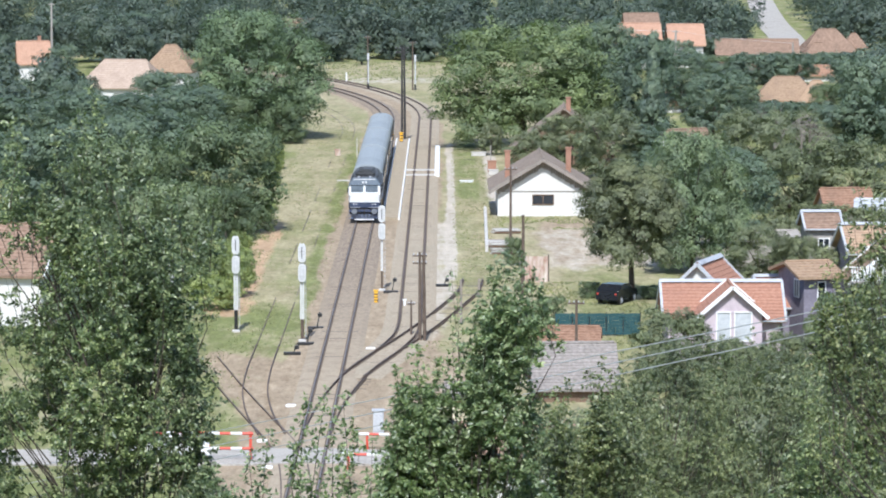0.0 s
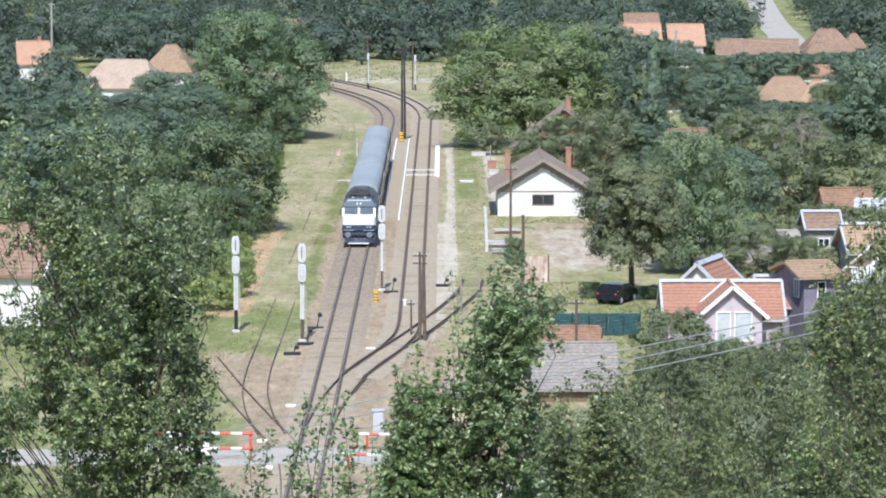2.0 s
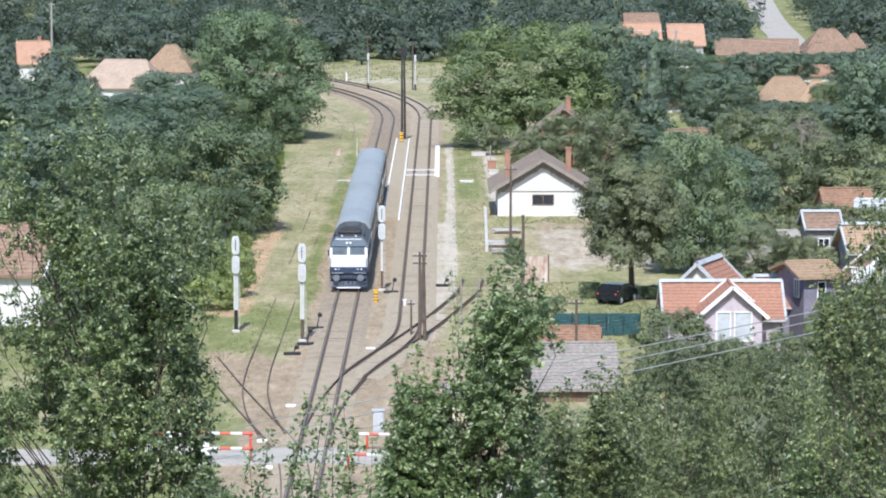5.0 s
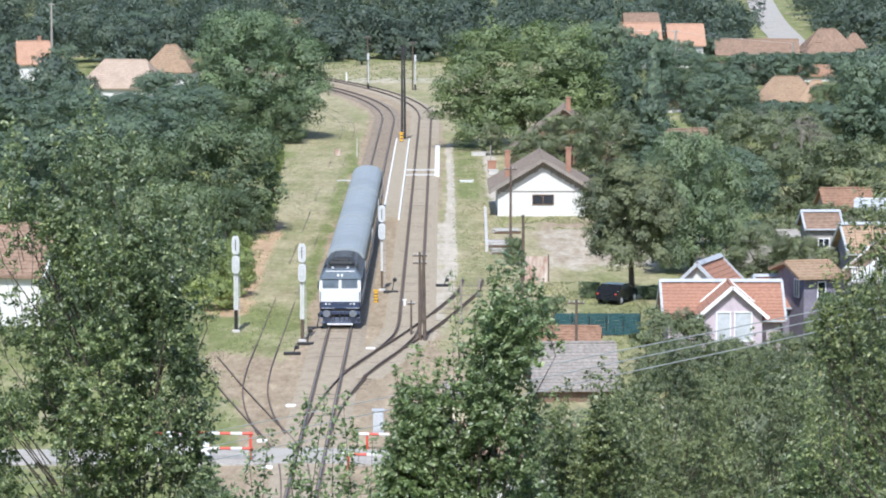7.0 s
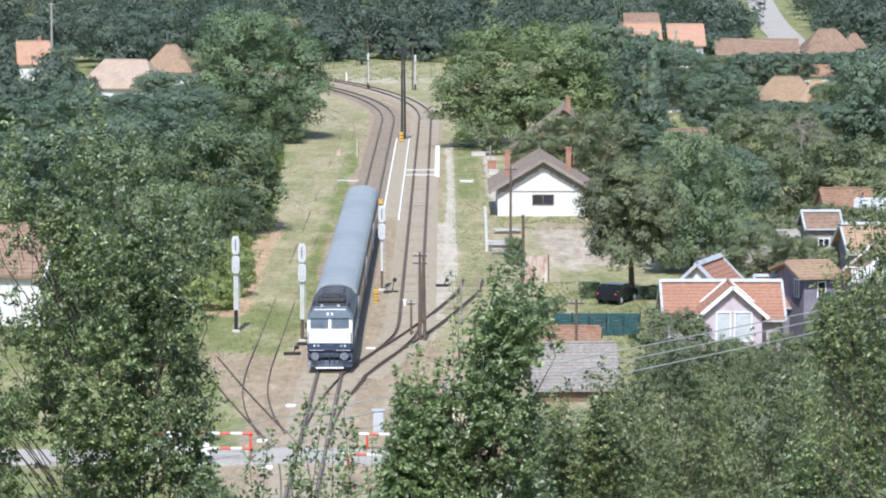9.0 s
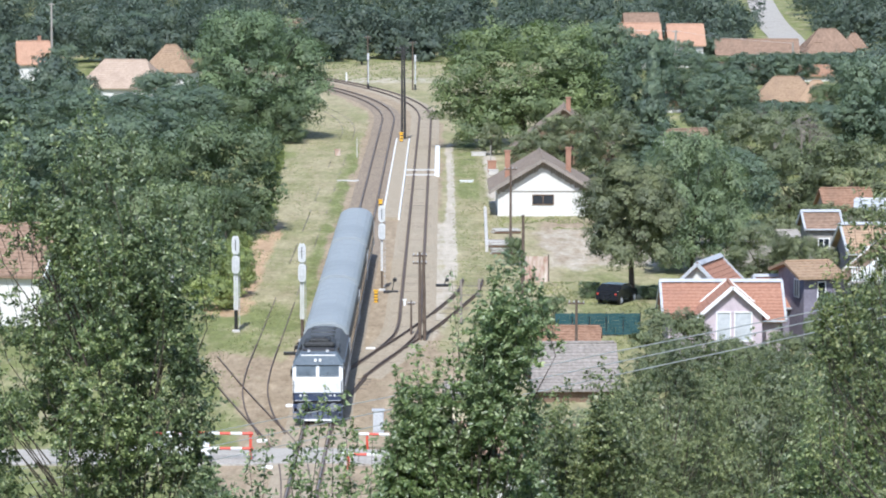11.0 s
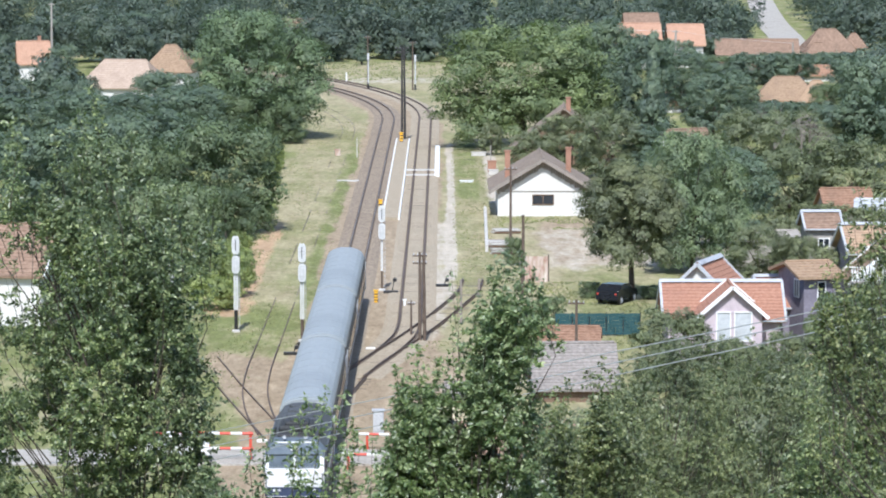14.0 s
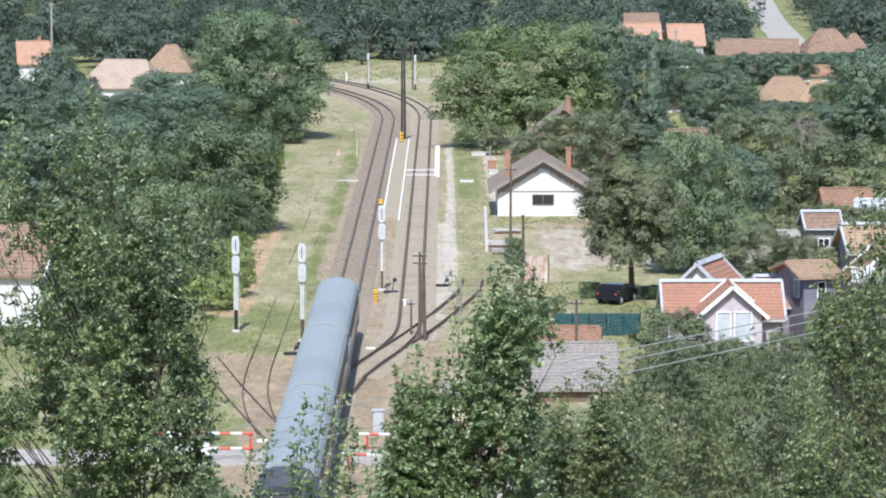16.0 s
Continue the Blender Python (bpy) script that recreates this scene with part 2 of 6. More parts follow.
M_HOOD = surf("dark_blue_grey_paint", (0.095, 0.118, 0.135), (0.145, 0.17, 0.19), 0.5, 5, 0.6, 0.05)
M_BOGIE = surf("bogie_steel", (0.02, 0.02, 0.021), (0.05, 0.047, 0.045), 0.7, 12, 1, 0.2)
M_WIRE = surf("aluminium_wire", (0.45, 0.45, 0.45), (0.6, 0.6, 0.6), 0.5, 5, 1, 0.0, 0.5)
M_CAR = surf("black_car_paint", (0.01, 0.011, 0.014), (0.018, 0.02, 0.025), 0.2, 5, 1, 0.0)
M_RUST = surf("rusty_sheet", (0.30, 0.15, 0.10), (0.62, 0.55, 0.48), 0.8, 2.2, 0.8, 0.1, stretch=(1, 1, 0.3))
L_MID = leaf_mat("green_leaves", (0.084, 0.112, 0.062), (0.108, 0.140, 0.078), (0.140, 0.170, 0.096), 0.42, 0.55, 0.18)
L_OAK = leaf_mat("walnut_leaves", (0.106, 0.142, 0.084), (0.132, 0.170, 0.100), (0.164, 0.200, 0.120), 0.45, 0.55, 0.05)
L_DARK = leaf_mat("dark_leaves", (0.086, 0.119, 0.089), (0.105, 0.140, 0.103), (0.130, 0.163, 0.117), 0.42, 0.55, 0.18)
L_OLIVE = leaf_mat("olive_leaves", (0.116, 0.134, 0.080), (0.142, 0.160, 0.095), (0.176, 0.192, 0.114), 0.42, 0.55, 0.12)
# Blue-grey cast in these leaf colours stands in for distance haze.
L_FAR = leaf_mat("hazy_forest_leaves", (0.064, 0.087, 0.072), (0.075, 0.100, 0.081), (0.089, 0.114, 0.090), 0.36, 0.55, 0.05)
L_BRIGHT = leaf_mat("sunlit_leaves", (0.102, 0.138, 0.068), (0.128, 0.166, 0.082), (0.160, 0.194, 0.098), 0.45, 0.55, 0.05)
L_LINDEN = leaf_mat("linden_leaves", (0.096, 0.112, 0.066), (0.122, 0.140, 0.083), (0.155, 0.172, 0.102), 0.40, 0.55, 0.05)
L_LIME = leaf_mat("yellow_green_leaves", (0.15, 0.185, 0.068), (0.20, 0.235, 0.09), (0.26, 0.285, 0.12), 0.48)
# Shady and sunlit copies of the pear leaves put light level into base colour.
L_SHADY = leaf_mat("shady_pear_leaves", (0.041, 0.062, 0.030), (0.084, 0.114, 0.053), (0.235, 0.265, 0.142), 0.58, 0.42, 0.06, 0.5)
# Last, palest stop of these near leaves paints sky glints and pale undersides.
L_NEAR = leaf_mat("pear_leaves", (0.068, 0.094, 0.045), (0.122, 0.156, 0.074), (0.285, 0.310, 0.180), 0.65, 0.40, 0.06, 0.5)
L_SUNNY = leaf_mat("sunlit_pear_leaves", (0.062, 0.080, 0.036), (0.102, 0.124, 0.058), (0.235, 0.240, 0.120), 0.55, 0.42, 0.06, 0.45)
L_PLUM = leaf_mat("plum_leaves", (0.078, 0.096, 0.053), (0.124, 0.146, 0.082), (0.235, 0.246, 0.140), 0.55, 0.45, 0.12, 0.4)
L_GRASS = leaf_mat("grass_blades", (0.13, 0.145, 0.068), (0.18, 0.19, 0.095), (0.25, 0.245, 0.14), 0.3, 0.8)


# ---------- building helpers ----------
def obj(name, bm, material, smooth=False):
    me = bpy.data.meshes.new(name)
    bm.to_mesh(me)
    bm.free()
    for m in material if isinstance(material, (list, tuple)) else [material]:
        me.materials.append(m)
    if smooth:
        me.polygons.foreach_set("use_smooth", [True] * len(me.polygons))
    return new(name, me)


def part(name, bm, material, parent, label="", smooth=False):
    ob = obj(name, bm, material, smooth)
    ob.parent = parent
    if label:
        tagged(ob, label)
    return ob


def shared(name, mesh, parent, m):
    ob = new(name, mesh)
    ob.parent = parent
    ob.matrix_basis = m
    return ob


def empty(name, m, label, category, group="", kind=""):
    ob = new(name)
    ob.matrix_basis = m
    ob.empty_display_size = 0.3
    return tagged(ob, label, category, group, kind)


def box(bm, cx, cy, cz, sx, sy, sz, rot=None, bevel=0.0, mat=0):
    r = bmesh.ops.create_cube(bm, size=1.0)
    vs = r["verts"]
    bmesh.ops.scale(bm, verts=vs, vec=(sx, sy, sz))
    if bevel:
        es = list({e for v in vs for e in v.link_edges})
        r2 = bmesh.ops.bevel(bm, geom=es, offset=bevel, segments=1, affect="EDGES")
        vs = list({v for f in r2["faces"] for v in f.verts} | {v for v in vs if v.is_valid})
    if rot is not None:
        bmesh.ops.transform(bm, verts=vs, matrix=rot)
    bmesh.ops.translate(bm, verts=vs, vec=(cx, cy, cz))
    if mat:
        for f in {f for v in vs for f in v.link_faces}:
            f.material_index = mat
    return vs


def tube(bm, a, b, r1, r2=None, seg=8, mat=0):
    a, b = Vector(a), Vector(b)
    d = b - a
    m = Matrix.Translation((a + b) / 2) @ d.to_track_quat("Z", "Y").to_matrix().to_4x4()
    r = bmesh.ops.create_cone(bm, cap_ends=True, segments=seg, radius1=r1, radius2=r1 if r2 is None else r2, depth=d.length, matrix=m)
    if mat:
        for f in {f for v in r["verts"] for f in v.link_faces}:
            f.material_index = mat
    return r["verts"]


def face(bm, pts, mat=0):
    f = bm.faces.new([bm.verts.new(p) for p in pts])
    f.material_index = mat
    return f


def extrude_y(bm, profile, y0, y1, mat=0, caps=True):
    """A closed x-z profile drawn along y."""
    a = [bm.verts.new((x, y0, z)) for x, z in profile]
    b = [bm.verts.new((x, y1, z)) for x, z in profile]
    n = len(profile)
    for i in range(n):
        bm.faces.new((a[i], a[(i + 1) % n], b[(i + 1) % n], b[i])).material_index = mat
    if caps:
        bm.faces.new(a[::-1]).material_index = mat
        bm.faces.new(b).material_index = mat


# ---------- railway line ----------
MAIN, LOOP, SIDING, R_MAIN = -7.05, -2.3, -11.6, 285.0


def curved(x0, y0, y1, radius, y_end=600.0, step=4.0):
    """Centre line: straight along y, then a left-hand bend of that radius from y1."""
    pts = [(x0, y0 + (y1 - y0) * i / 30) for i in range(31)]
    a = 0.0
    while pts[-1][1] < y_end and a < 0.75:
        a += step / radius
        pts.append((x0 - radius * (1 - math.cos(a)), y1 + radius * math.sin(a)))
    return pts


def smooth_line(pts, n=6):
    """Catmull-Rom through a few points."""
    out = []
    q = [pts[0], *pts, pts[-1]]
    for i in range(1, len(q) - 2):
        p0, p1, p2, p3 = (Vector(v) for v in q[i - 1:i + 3])
        for k in range(n):
            t = k / n
            v = 0.5 * (2 * p1 + (p2 - p0) * t + (2 * p0 - 5 * p1 + 4 * p2 - p3) * t * t + (3 * p1 - p0 - 3 * p2 + p3) * t ** 3)
            out.append((v.x, v.y))
    out.append(tuple(pts[-1]))
    return out


LINES = {
    "main": curved(MAIN, 118.0, 463.0, R_MAIN),
    "loop": smooth_line([(-5.65, 221.5), (-4.85, 226.5), (-3.75, 233.0), (-2.98, 238.5), (-2.5, 243.5), (-2.31, 250.0), (LOOP, 258.0), (LOOP, 275.0)]) + curved(LOOP, 277.0, 468.0, 290.0),
    "branch": smooth_line([(-7.05, 190.0), (-6.9, 202.0), (-6.25, 214.0), (-4.9, 226.6), (-2.75, 238.2), (-1.55, 245.0), (-0.3, 252.8), (0.88, 261.0), (1.85, 268.5), (2.3, 277.0)]),
    "siding": smooth_line([(-9.5, 198.5), (-9.9, 201.5), (-10.45, 205.5), (-11.0, 211.2), (-11.4, 217.5), (-11.57, 225.0), (-11.6, 231.0), (-11.6, 238.0)]),
    "old_siding": curved(SIDING, 238.0, 440.0, 280.0, 520.0),
    "spur": smooth_line([(-7.1, 172.0), (-7.5, 182.0), (-8.1, 190.5), (-9.15, 197.5), (-10.4, 204.0), (-11.7, 211.0), (-13.05, 218.4), (-14.7, 228.0), (-15.3, 231.5)]),
}


def sweep(bm, line, profile, mat=0):
    """A closed profile (offset across, height) along a centre line."""
    rings = []
    n = len(line)
    for i in range(n):
        a, b = Vector(line[max(i - 1, 0)]), Vector(line[min(i + 1, n - 1)])
        d = (b - a).normalized()
        rings.append([bm.verts.new((line[i][0] + o * d.y, line[i][1] - o * d.x, z)) for o, z in profile])
    k = len(profile)
    for r, s in zip(rings, rings[1:]):
        for i in range(k):
            bm.faces.new((r[i], r[(i + 1) % k], s[(i + 1) % k], s[i])).material_index = mat
    bm.faces.new(rings[0][::-1]).material_index = mat
    bm.faces.new(rings[-1]).material_index = mat


def along(line, step):
    out, left = [], 0.0
    for (x0, y0), (x1, y1) in zip(line, line[1:]):
        seg = math.hypot(x1 - x0, y1 - y0)
        s = left
        while s < seg:
            f = s / seg
            out.append((x0 + (x1 - x0) * f, y0 + (y1 - y0) * f, math.atan2(x1 - x0, y1 - y0)))
            s += step
        left = s - seg
    return out


def railway(name, label, bed, half, top=0.10, sunk=0.0, shiny=True, stain=0.17):
    line = LINES[name]
    e = empty("railway_track", pose(0, 0, 0), label, "railway track", "tracks of the station", "structure")
    z = top - sunk
    if bed:
        b = bmesh.new()
        sweep(b, line, [(-half - 0.5, -0.05), (-half, z), (half, z), (half + 0.5, -0.05)])
        part("ballast_bed", b, bed, e)
    for side in (-1, 1):
        b = bmesh.new()
        o = side * 0.7525
        r0 = z + 0.03
        sweep(b, line, [(o - 0.065, r0), (o - 0.065, r0 + 0.02), (o - 0.012, r0 + 0.04), (o - 0.012, r0 + 0.105), (o - 0.036, r0 + 0.115), (o - 0.036, r0 + 0.145),
                        (o + 0.036, r0 + 0.145), (o + 0.036, r0 + 0.115), (o + 0.012, r0 + 0.105), (o + 0.012, r0 + 0.04), (o + 0.065, r0 + 0.02), (o + 0.065, r0)])
        if shiny:
            sweep(b, line, [(o - 0.03, r0 + 0.146), (o - 0.03, r0 + 0.151), (o + 0.03, r0 + 0.151), (o + 0.03, r0 + 0.146)], 1)
        part("rail", b, [M_RAIL, M_RAILTOP], e)
        b = bmesh.new()
        sweep(b, line, [(o - stain, z - 0.05), (o - stain * 0.8, z + 0.024), (o + stain * 0.8, z + 0.024), (o + stain, z - 0.05)])
        part("rail_foot_ballast", b, M_STAIN, e, "rust-stained stones along the rail")
    vs, fs = [], []
    rnd = random.Random(name)
    for x, y, a in along(line, 0.62):
        ca, sa = math.cos(a), math.sin(a)
        i = len(vs)
        w = 1.25 + rnd.uniform(-0.05, 0.05)
        for zz in (z - 0.10, z + rnd.uniform(-0.04, 0.003) - (0.0 if bed else 0.05)):
            for u, v in ((-w, -0.12), (w, -0.12), (w, 0.12), (-w, 0.12)):
                vs.append((x + u * ca + v * sa, y - u * sa + v * ca, zz))
        fs += [(i + 4, i + 5, i + 6, i + 7), (i, i + 1, i + 5, i + 4), (i + 1, i + 2, i + 6, i + 5), (i + 2, i + 3, i + 7, i + 6), (i + 3, i, i + 4, i + 7)]
    me = bpy.data.meshes.new("sleepers")
    me.from_pydata(vs, [], fs)
    me.materials.append(M_SLEEPER)
    s = new("sleepers", me)
    s.parent = e
    tagged(s, kind="stuff")
    return e


# ---------- ground ----------
def hill(x, y):
    """Height of the ground: the slope under the camera, the flat valley, the rise behind it."""
    z = 0.0
    if y < 140:
        z = 28.8 * (min(140.0 - y, 140.0) / 140.0) ** 2
        if y > 95:
            z *= min(max((abs(x + 7.0) - 7.0) / 8.0, 0.0), 1.0)
    if y > 1000:
        z = 0.07 * (y - 1000)
    return z


def bend(y, y1=463.0, r=R_MAIN):
    """How far the line has swung to the left at y."""
    d = min(max(y - y1, 0.0), r * 0.7)
    return r - math.sqrt(r * r - d * d)


def band(v, lo, hi, soft):
    """1 between lo and hi, falling off softly on both sides."""
    return max(0.0, min(1.0, (v - lo) / soft + 0.5, (hi - v) / soft + 0.5))


def zone(x, y):
    """Bare soil, lush grass, pale gravel and orange clay, from 0 to 1."""
    u = x + bend(y)
    w = 2.2 * noise.noise((x * 0.12, y * 0.05, 3.0)) + 0.9 * noise.noise((x * 0.5, y * 0.2, 7.0))
    soil = band(u + 0.4 * w, -9.6, -0.2, 1.6) * band(y + 4 * w, 158, 5000, 16)
    soil = max(soil, band(u + w, -12.4 - 0.16 * max(0.0, y - 208), 1.0, 2.0) * band(y + 3 * w, 150, 233, 8.0))
    soil = max(soil, 0.75 * band(u + 0.3 * w, -15.8, -14.0, 1.4) * band(y, 252, 330, 20))
    soil = max(soil, 0.7 * band(x + w, 8.0, 26, 3) * band(y + 2 * w, 286, 330, 8))
    for rut in (-12.35, -10.85):
        soil = max(soil, 0.52 * band(u + 0.12 * w, rut - 0.35, rut + 0.35, 0.5) * band(y, 232, 420, 12))
    lush = 0.28 * band(u + w, -30.0, -8.0, 3.0)
    lush = max(lush, 0.85 * band(u + 0.4 * w, -10.9, -9.2, 0.8) * band(y, 250, 430, 30))
    lush = max(lush, 0.95 * band(y + 2 * w, 232, 262, 14) * band(u + w, -40, -9.6, 1.6))
    lush = max(lush, 0.8 * band(u + w, -60, -17, 3.0))
    lush = max(lush, 0.12 * band(u, 0.8, 60, 2.0))
    lush = max(lush, 0.95 * band(u + 0.1 * w, 1.5, 3.5, 0.6) * band(y, 345, 470, 20))
    lush = max(lush, 0.55 * band(x + w, 8.5, 60, 3.0) * band(y + w, 150, 285, 8))
    lush = max(lush, 0.8 * band(abs(x) + 3 * w, 24, 5000, 8.0), 0.8 * band(y + 4 * w, 615, 9000, 20.0))
    lush = max(lush, 0.8 * band(y, -900, 168, 12.0) * band(abs(u + 7), 7, 5000, 5))
    pale = 0.9 * band(u + 0.15 * w, 0.25, 1.25, 0.6) * band(y, 276, 425, 12)
    lush = max(lush, 0.9 * band(u + w, -40, -12.6, 2.5) * band(y + w, 150, 224, 8))
    pale = max(pale, 0.5 * band(x + 0.6 * w, 7.5, 30, 2.5) * band(y + 2 * w, 283, 322, 8))
    pale = max(pale, 0.7 * band(x + 0.2 * w, 4.2, 6.0, 0.8) * band(y, 330, 420, 10))
    pale = max(pale, 0.6 * band(u + 0.5 * w, -1.4, 0.8, 1.6) * band(y, 238, 335, 30))
    pale = max(pale, 0.5 * band(u + 0.5 * w, -3.9, -0.4, 1.2) * band(y, 236, 470, 10))
    pale = max(pale, 0.5 * band(y + w, 550, 572, 8) * band(x, -24, 6, 6))
    clay = max(band(u + 0.35 * w, -15.9, -14.1, 1.2) * band(y, 262, 318, 14), 0.9 * band(u + 0.6 * w, -17.2, -13.9, 1.5) * band(y + w, 254, 265, 5))
    return soil, lush, pale, clay


def build_ground():
    def steps(*runs):
        out = []
        for a, b, s in runs:
            v = a
            while v < b - 1e-6:
                out.append(v)
                v += s
        out.append(runs[-1][1])
        return out
    xs = steps((-2500, -500, 400), (-500, -100, 50), (-100, -32, 8), (-32, 32, 0.8), (32, 100, 8), (100, 500, 50), (500, 2500, 400))
    ys = steps((-600, -100, 100), (-100, 0, 20), (0, 140, 7), (140, 172, 4), (172, 340, 1.6), (340, 600, 2.6), (600, 760, 20), (760, 1000, 40), (1000, 1400, 80), (1400, 4200, 400))
    nx = len(xs)
    vs, cols = [], []
    for y in ys:
        for x in xs:
            silt = 0.16 * max(0.0, noise.noise((x * 0.6, y * 0.11, 9.0)) + 0.1) * band(x + bend(y), -13.2, -9.9, 0.8) * band(y, 252, 430, 8)
            vs.append((x, y, hill(x, y) + silt))
            cols.append(zone(x, y))
    fs = [(j * nx + i, j * nx + i + 1, (j + 1) * nx + i + 1, (j + 1) * nx + i) for j in range(len(ys) - 1) for i in range(nx - 1)]
    me = bpy.data.meshes.new("ground")
    me.from_pydata(vs, [], fs)
    at = me.attributes.new("zone", "FLOAT_COLOR", "POINT")
    at.data.foreach_set("color", [c for s in cols for c in s])
    me.polygons.foreach_set("use_smooth", [True] * len(me.polygons))
    me.materials.append(M_GROUND)
    g = new("ground", me)
    tagged(g, "dry grass, bare soil and gravel of the valley floor", "ground", kind="structure")


build_ground()
railway("main", "main railway line on brown ballast with worn bright rails", M_BALLAST, 1.5)
railway("loop", "rusty passing loop track beside the platform", M_BALLAST2, 1.5, 0.08, 0.0, False)
railway("branch", "rusty connecting track curving across the yard", None, 1.3, 0.06, 0.0, False, 0.11)
railway("siding", "rusty siding leaving the yard over bare soil", None, 1.3, 0.0, 0.06, False, 0.12)
railway("old_siding", "overgrown siding with rusty rails in dry grass", None, 1.3, 0.0, 0.15, False, 0.2)
railway("spur", "rusty spur track leaving over bare soil", None, 1.3, 0.05, 0.12, False, 0.09)


# ---------- trees ----------
def leaf_cards(centres, dirs, size, rng, bias=2.6):
    """Small pointed leaf sprigs, one island each, three corners apiece."""
    n = len(centres)
    rand = rng.normal(size=(n, 3))
    rand /= np.linalg.norm(rand, axis=1)[:, None]
    a = dirs * bias + rand
    a /= np.linalg.norm(a, axis=1)[:, None]
    t = np.cross(a, rng.normal(size=(n, 3)))
    t /= np.linalg.norm(t, axis=1)[:, None]
    b = np.cross(a, t)
    s = (size * rng.uniform(0.6, 1.35, n))[:, None]
    return np.stack([centres - t * s * 0.5 - b * s * 0.35, centres + t * s * 0.5 - b * s * 0.35, centres + b * s * 0.75 + a * s * 0.15], 1).reshape(-1, 3)


def long_leaves(base, d, size, rng, loose=0.5):
    """Pointed, folded leaves of four corners that grow from base along d, blades turned to the sky."""
    n = len(base)
    d = d / np.linalg.norm(d, axis=1)[:, None]
    up = np.array([0.0, -0.25, 0.9]) + rng.normal(0, loose, (n, 3))
    w = np.cross(d, up)
    w /= np.linalg.norm(w, axis=1)[:, None] + 1e-9
    up = np.cross(w, d)
    s = (size * rng.uniform(0.65, 1.25, n))[:, None]
    mid = base + d * s * 0.45 + up * s * 0.06
    return np.stack([base, mid + w * s * 0.27, base + d * s - up * s * 0.14, mid - w * s * 0.27], 1).reshape(-1, 3)


def card_mesh(name, verts, material, normals=None, corners=3):
    n = len(verts) // corners
    me = bpy.data.meshes.new(name)
    me.vertices.add(len(verts))
    me.vertices.foreach_set("co", verts.astype(np.float32).ravel())
    base = (np.arange(n) * corners)[:, None]
    fans = [base + np.array([[0, k, k + 1]]) for k in range(1, corners - 1)]
    idx = np.concatenate(fans, 1)
    me.loops.add(idx.size)
    me.loops.foreach_set("vertex_index", idx.ravel().astype(np.int32))
    me.polygons.add(idx.size // 3)
    me.polygons.foreach_set("loop_start", (np.arange(idx.size // 3) * 3).astype(np.int32))
    me.update(calc_edges=True)
    me.materials.append(material)
    if normals is not None:
        me.normals_split_custom_set_from_vertices(np.repeat(normals, corners, axis=0))
    return me


def crown_points(rng, blobs, count, tufts=22):
    """Points in small tufts that stand on the ragged skins of many overlapping clumps."""
    vol = np.array([q[3] ** 2 for q in blobs])
    nt = max(len(blobs) * tufts, 8)
    pick = rng.choice(len(blobs), nt, p=vol / vol.sum())
    c = np.array([q[:3] for q in blobs])[pick]
    r = np.array([q[3] for q in blobs])[pick]
    d = rng.normal(size=(nt, 3))
    d /= np.linalg.norm(d, axis=1)[:, None]
    d[:, 2] = np.where(d[:, 2] < -0.6, -d[:, 2] * 0.6, d[:, 2])
    tc = c + d * (r * rng.uniform(0.68, 0.94, nt))[:, None] * np.array([1, 1, 0.9])
    tr = r * rng.uniform(0.22, 0.42, nt)
    k = rng.choice(nt, count, p=tr ** 2 / (tr ** 2).sum())
    e = rng.normal(size=(count, 3))
    e /= np.linalg.norm(e, axis=1)[:, None]
    e[:, 2] = np.where(e[:, 2] < -0.5, -e[:, 2], e[:, 2])
    pts = tc[k] + e * (tr[k] * (1.05 - np.abs(rng.normal(0, 0.3, count)).clip(0, 0.9)))[:, None]
    w = 0.6 * e + d[k]
    return pts, w / np.linalg.norm(w, axis=1)[:, None]


def soft_normals(d, rng):
    """Leaf normals that follow the clump, a little uneven."""
    n = d + rng.normal(0, 0.22, d.shape) + np.array([0, 0, 0.10])
    return n / np.linalg.norm(n, axis=1)[:, None]


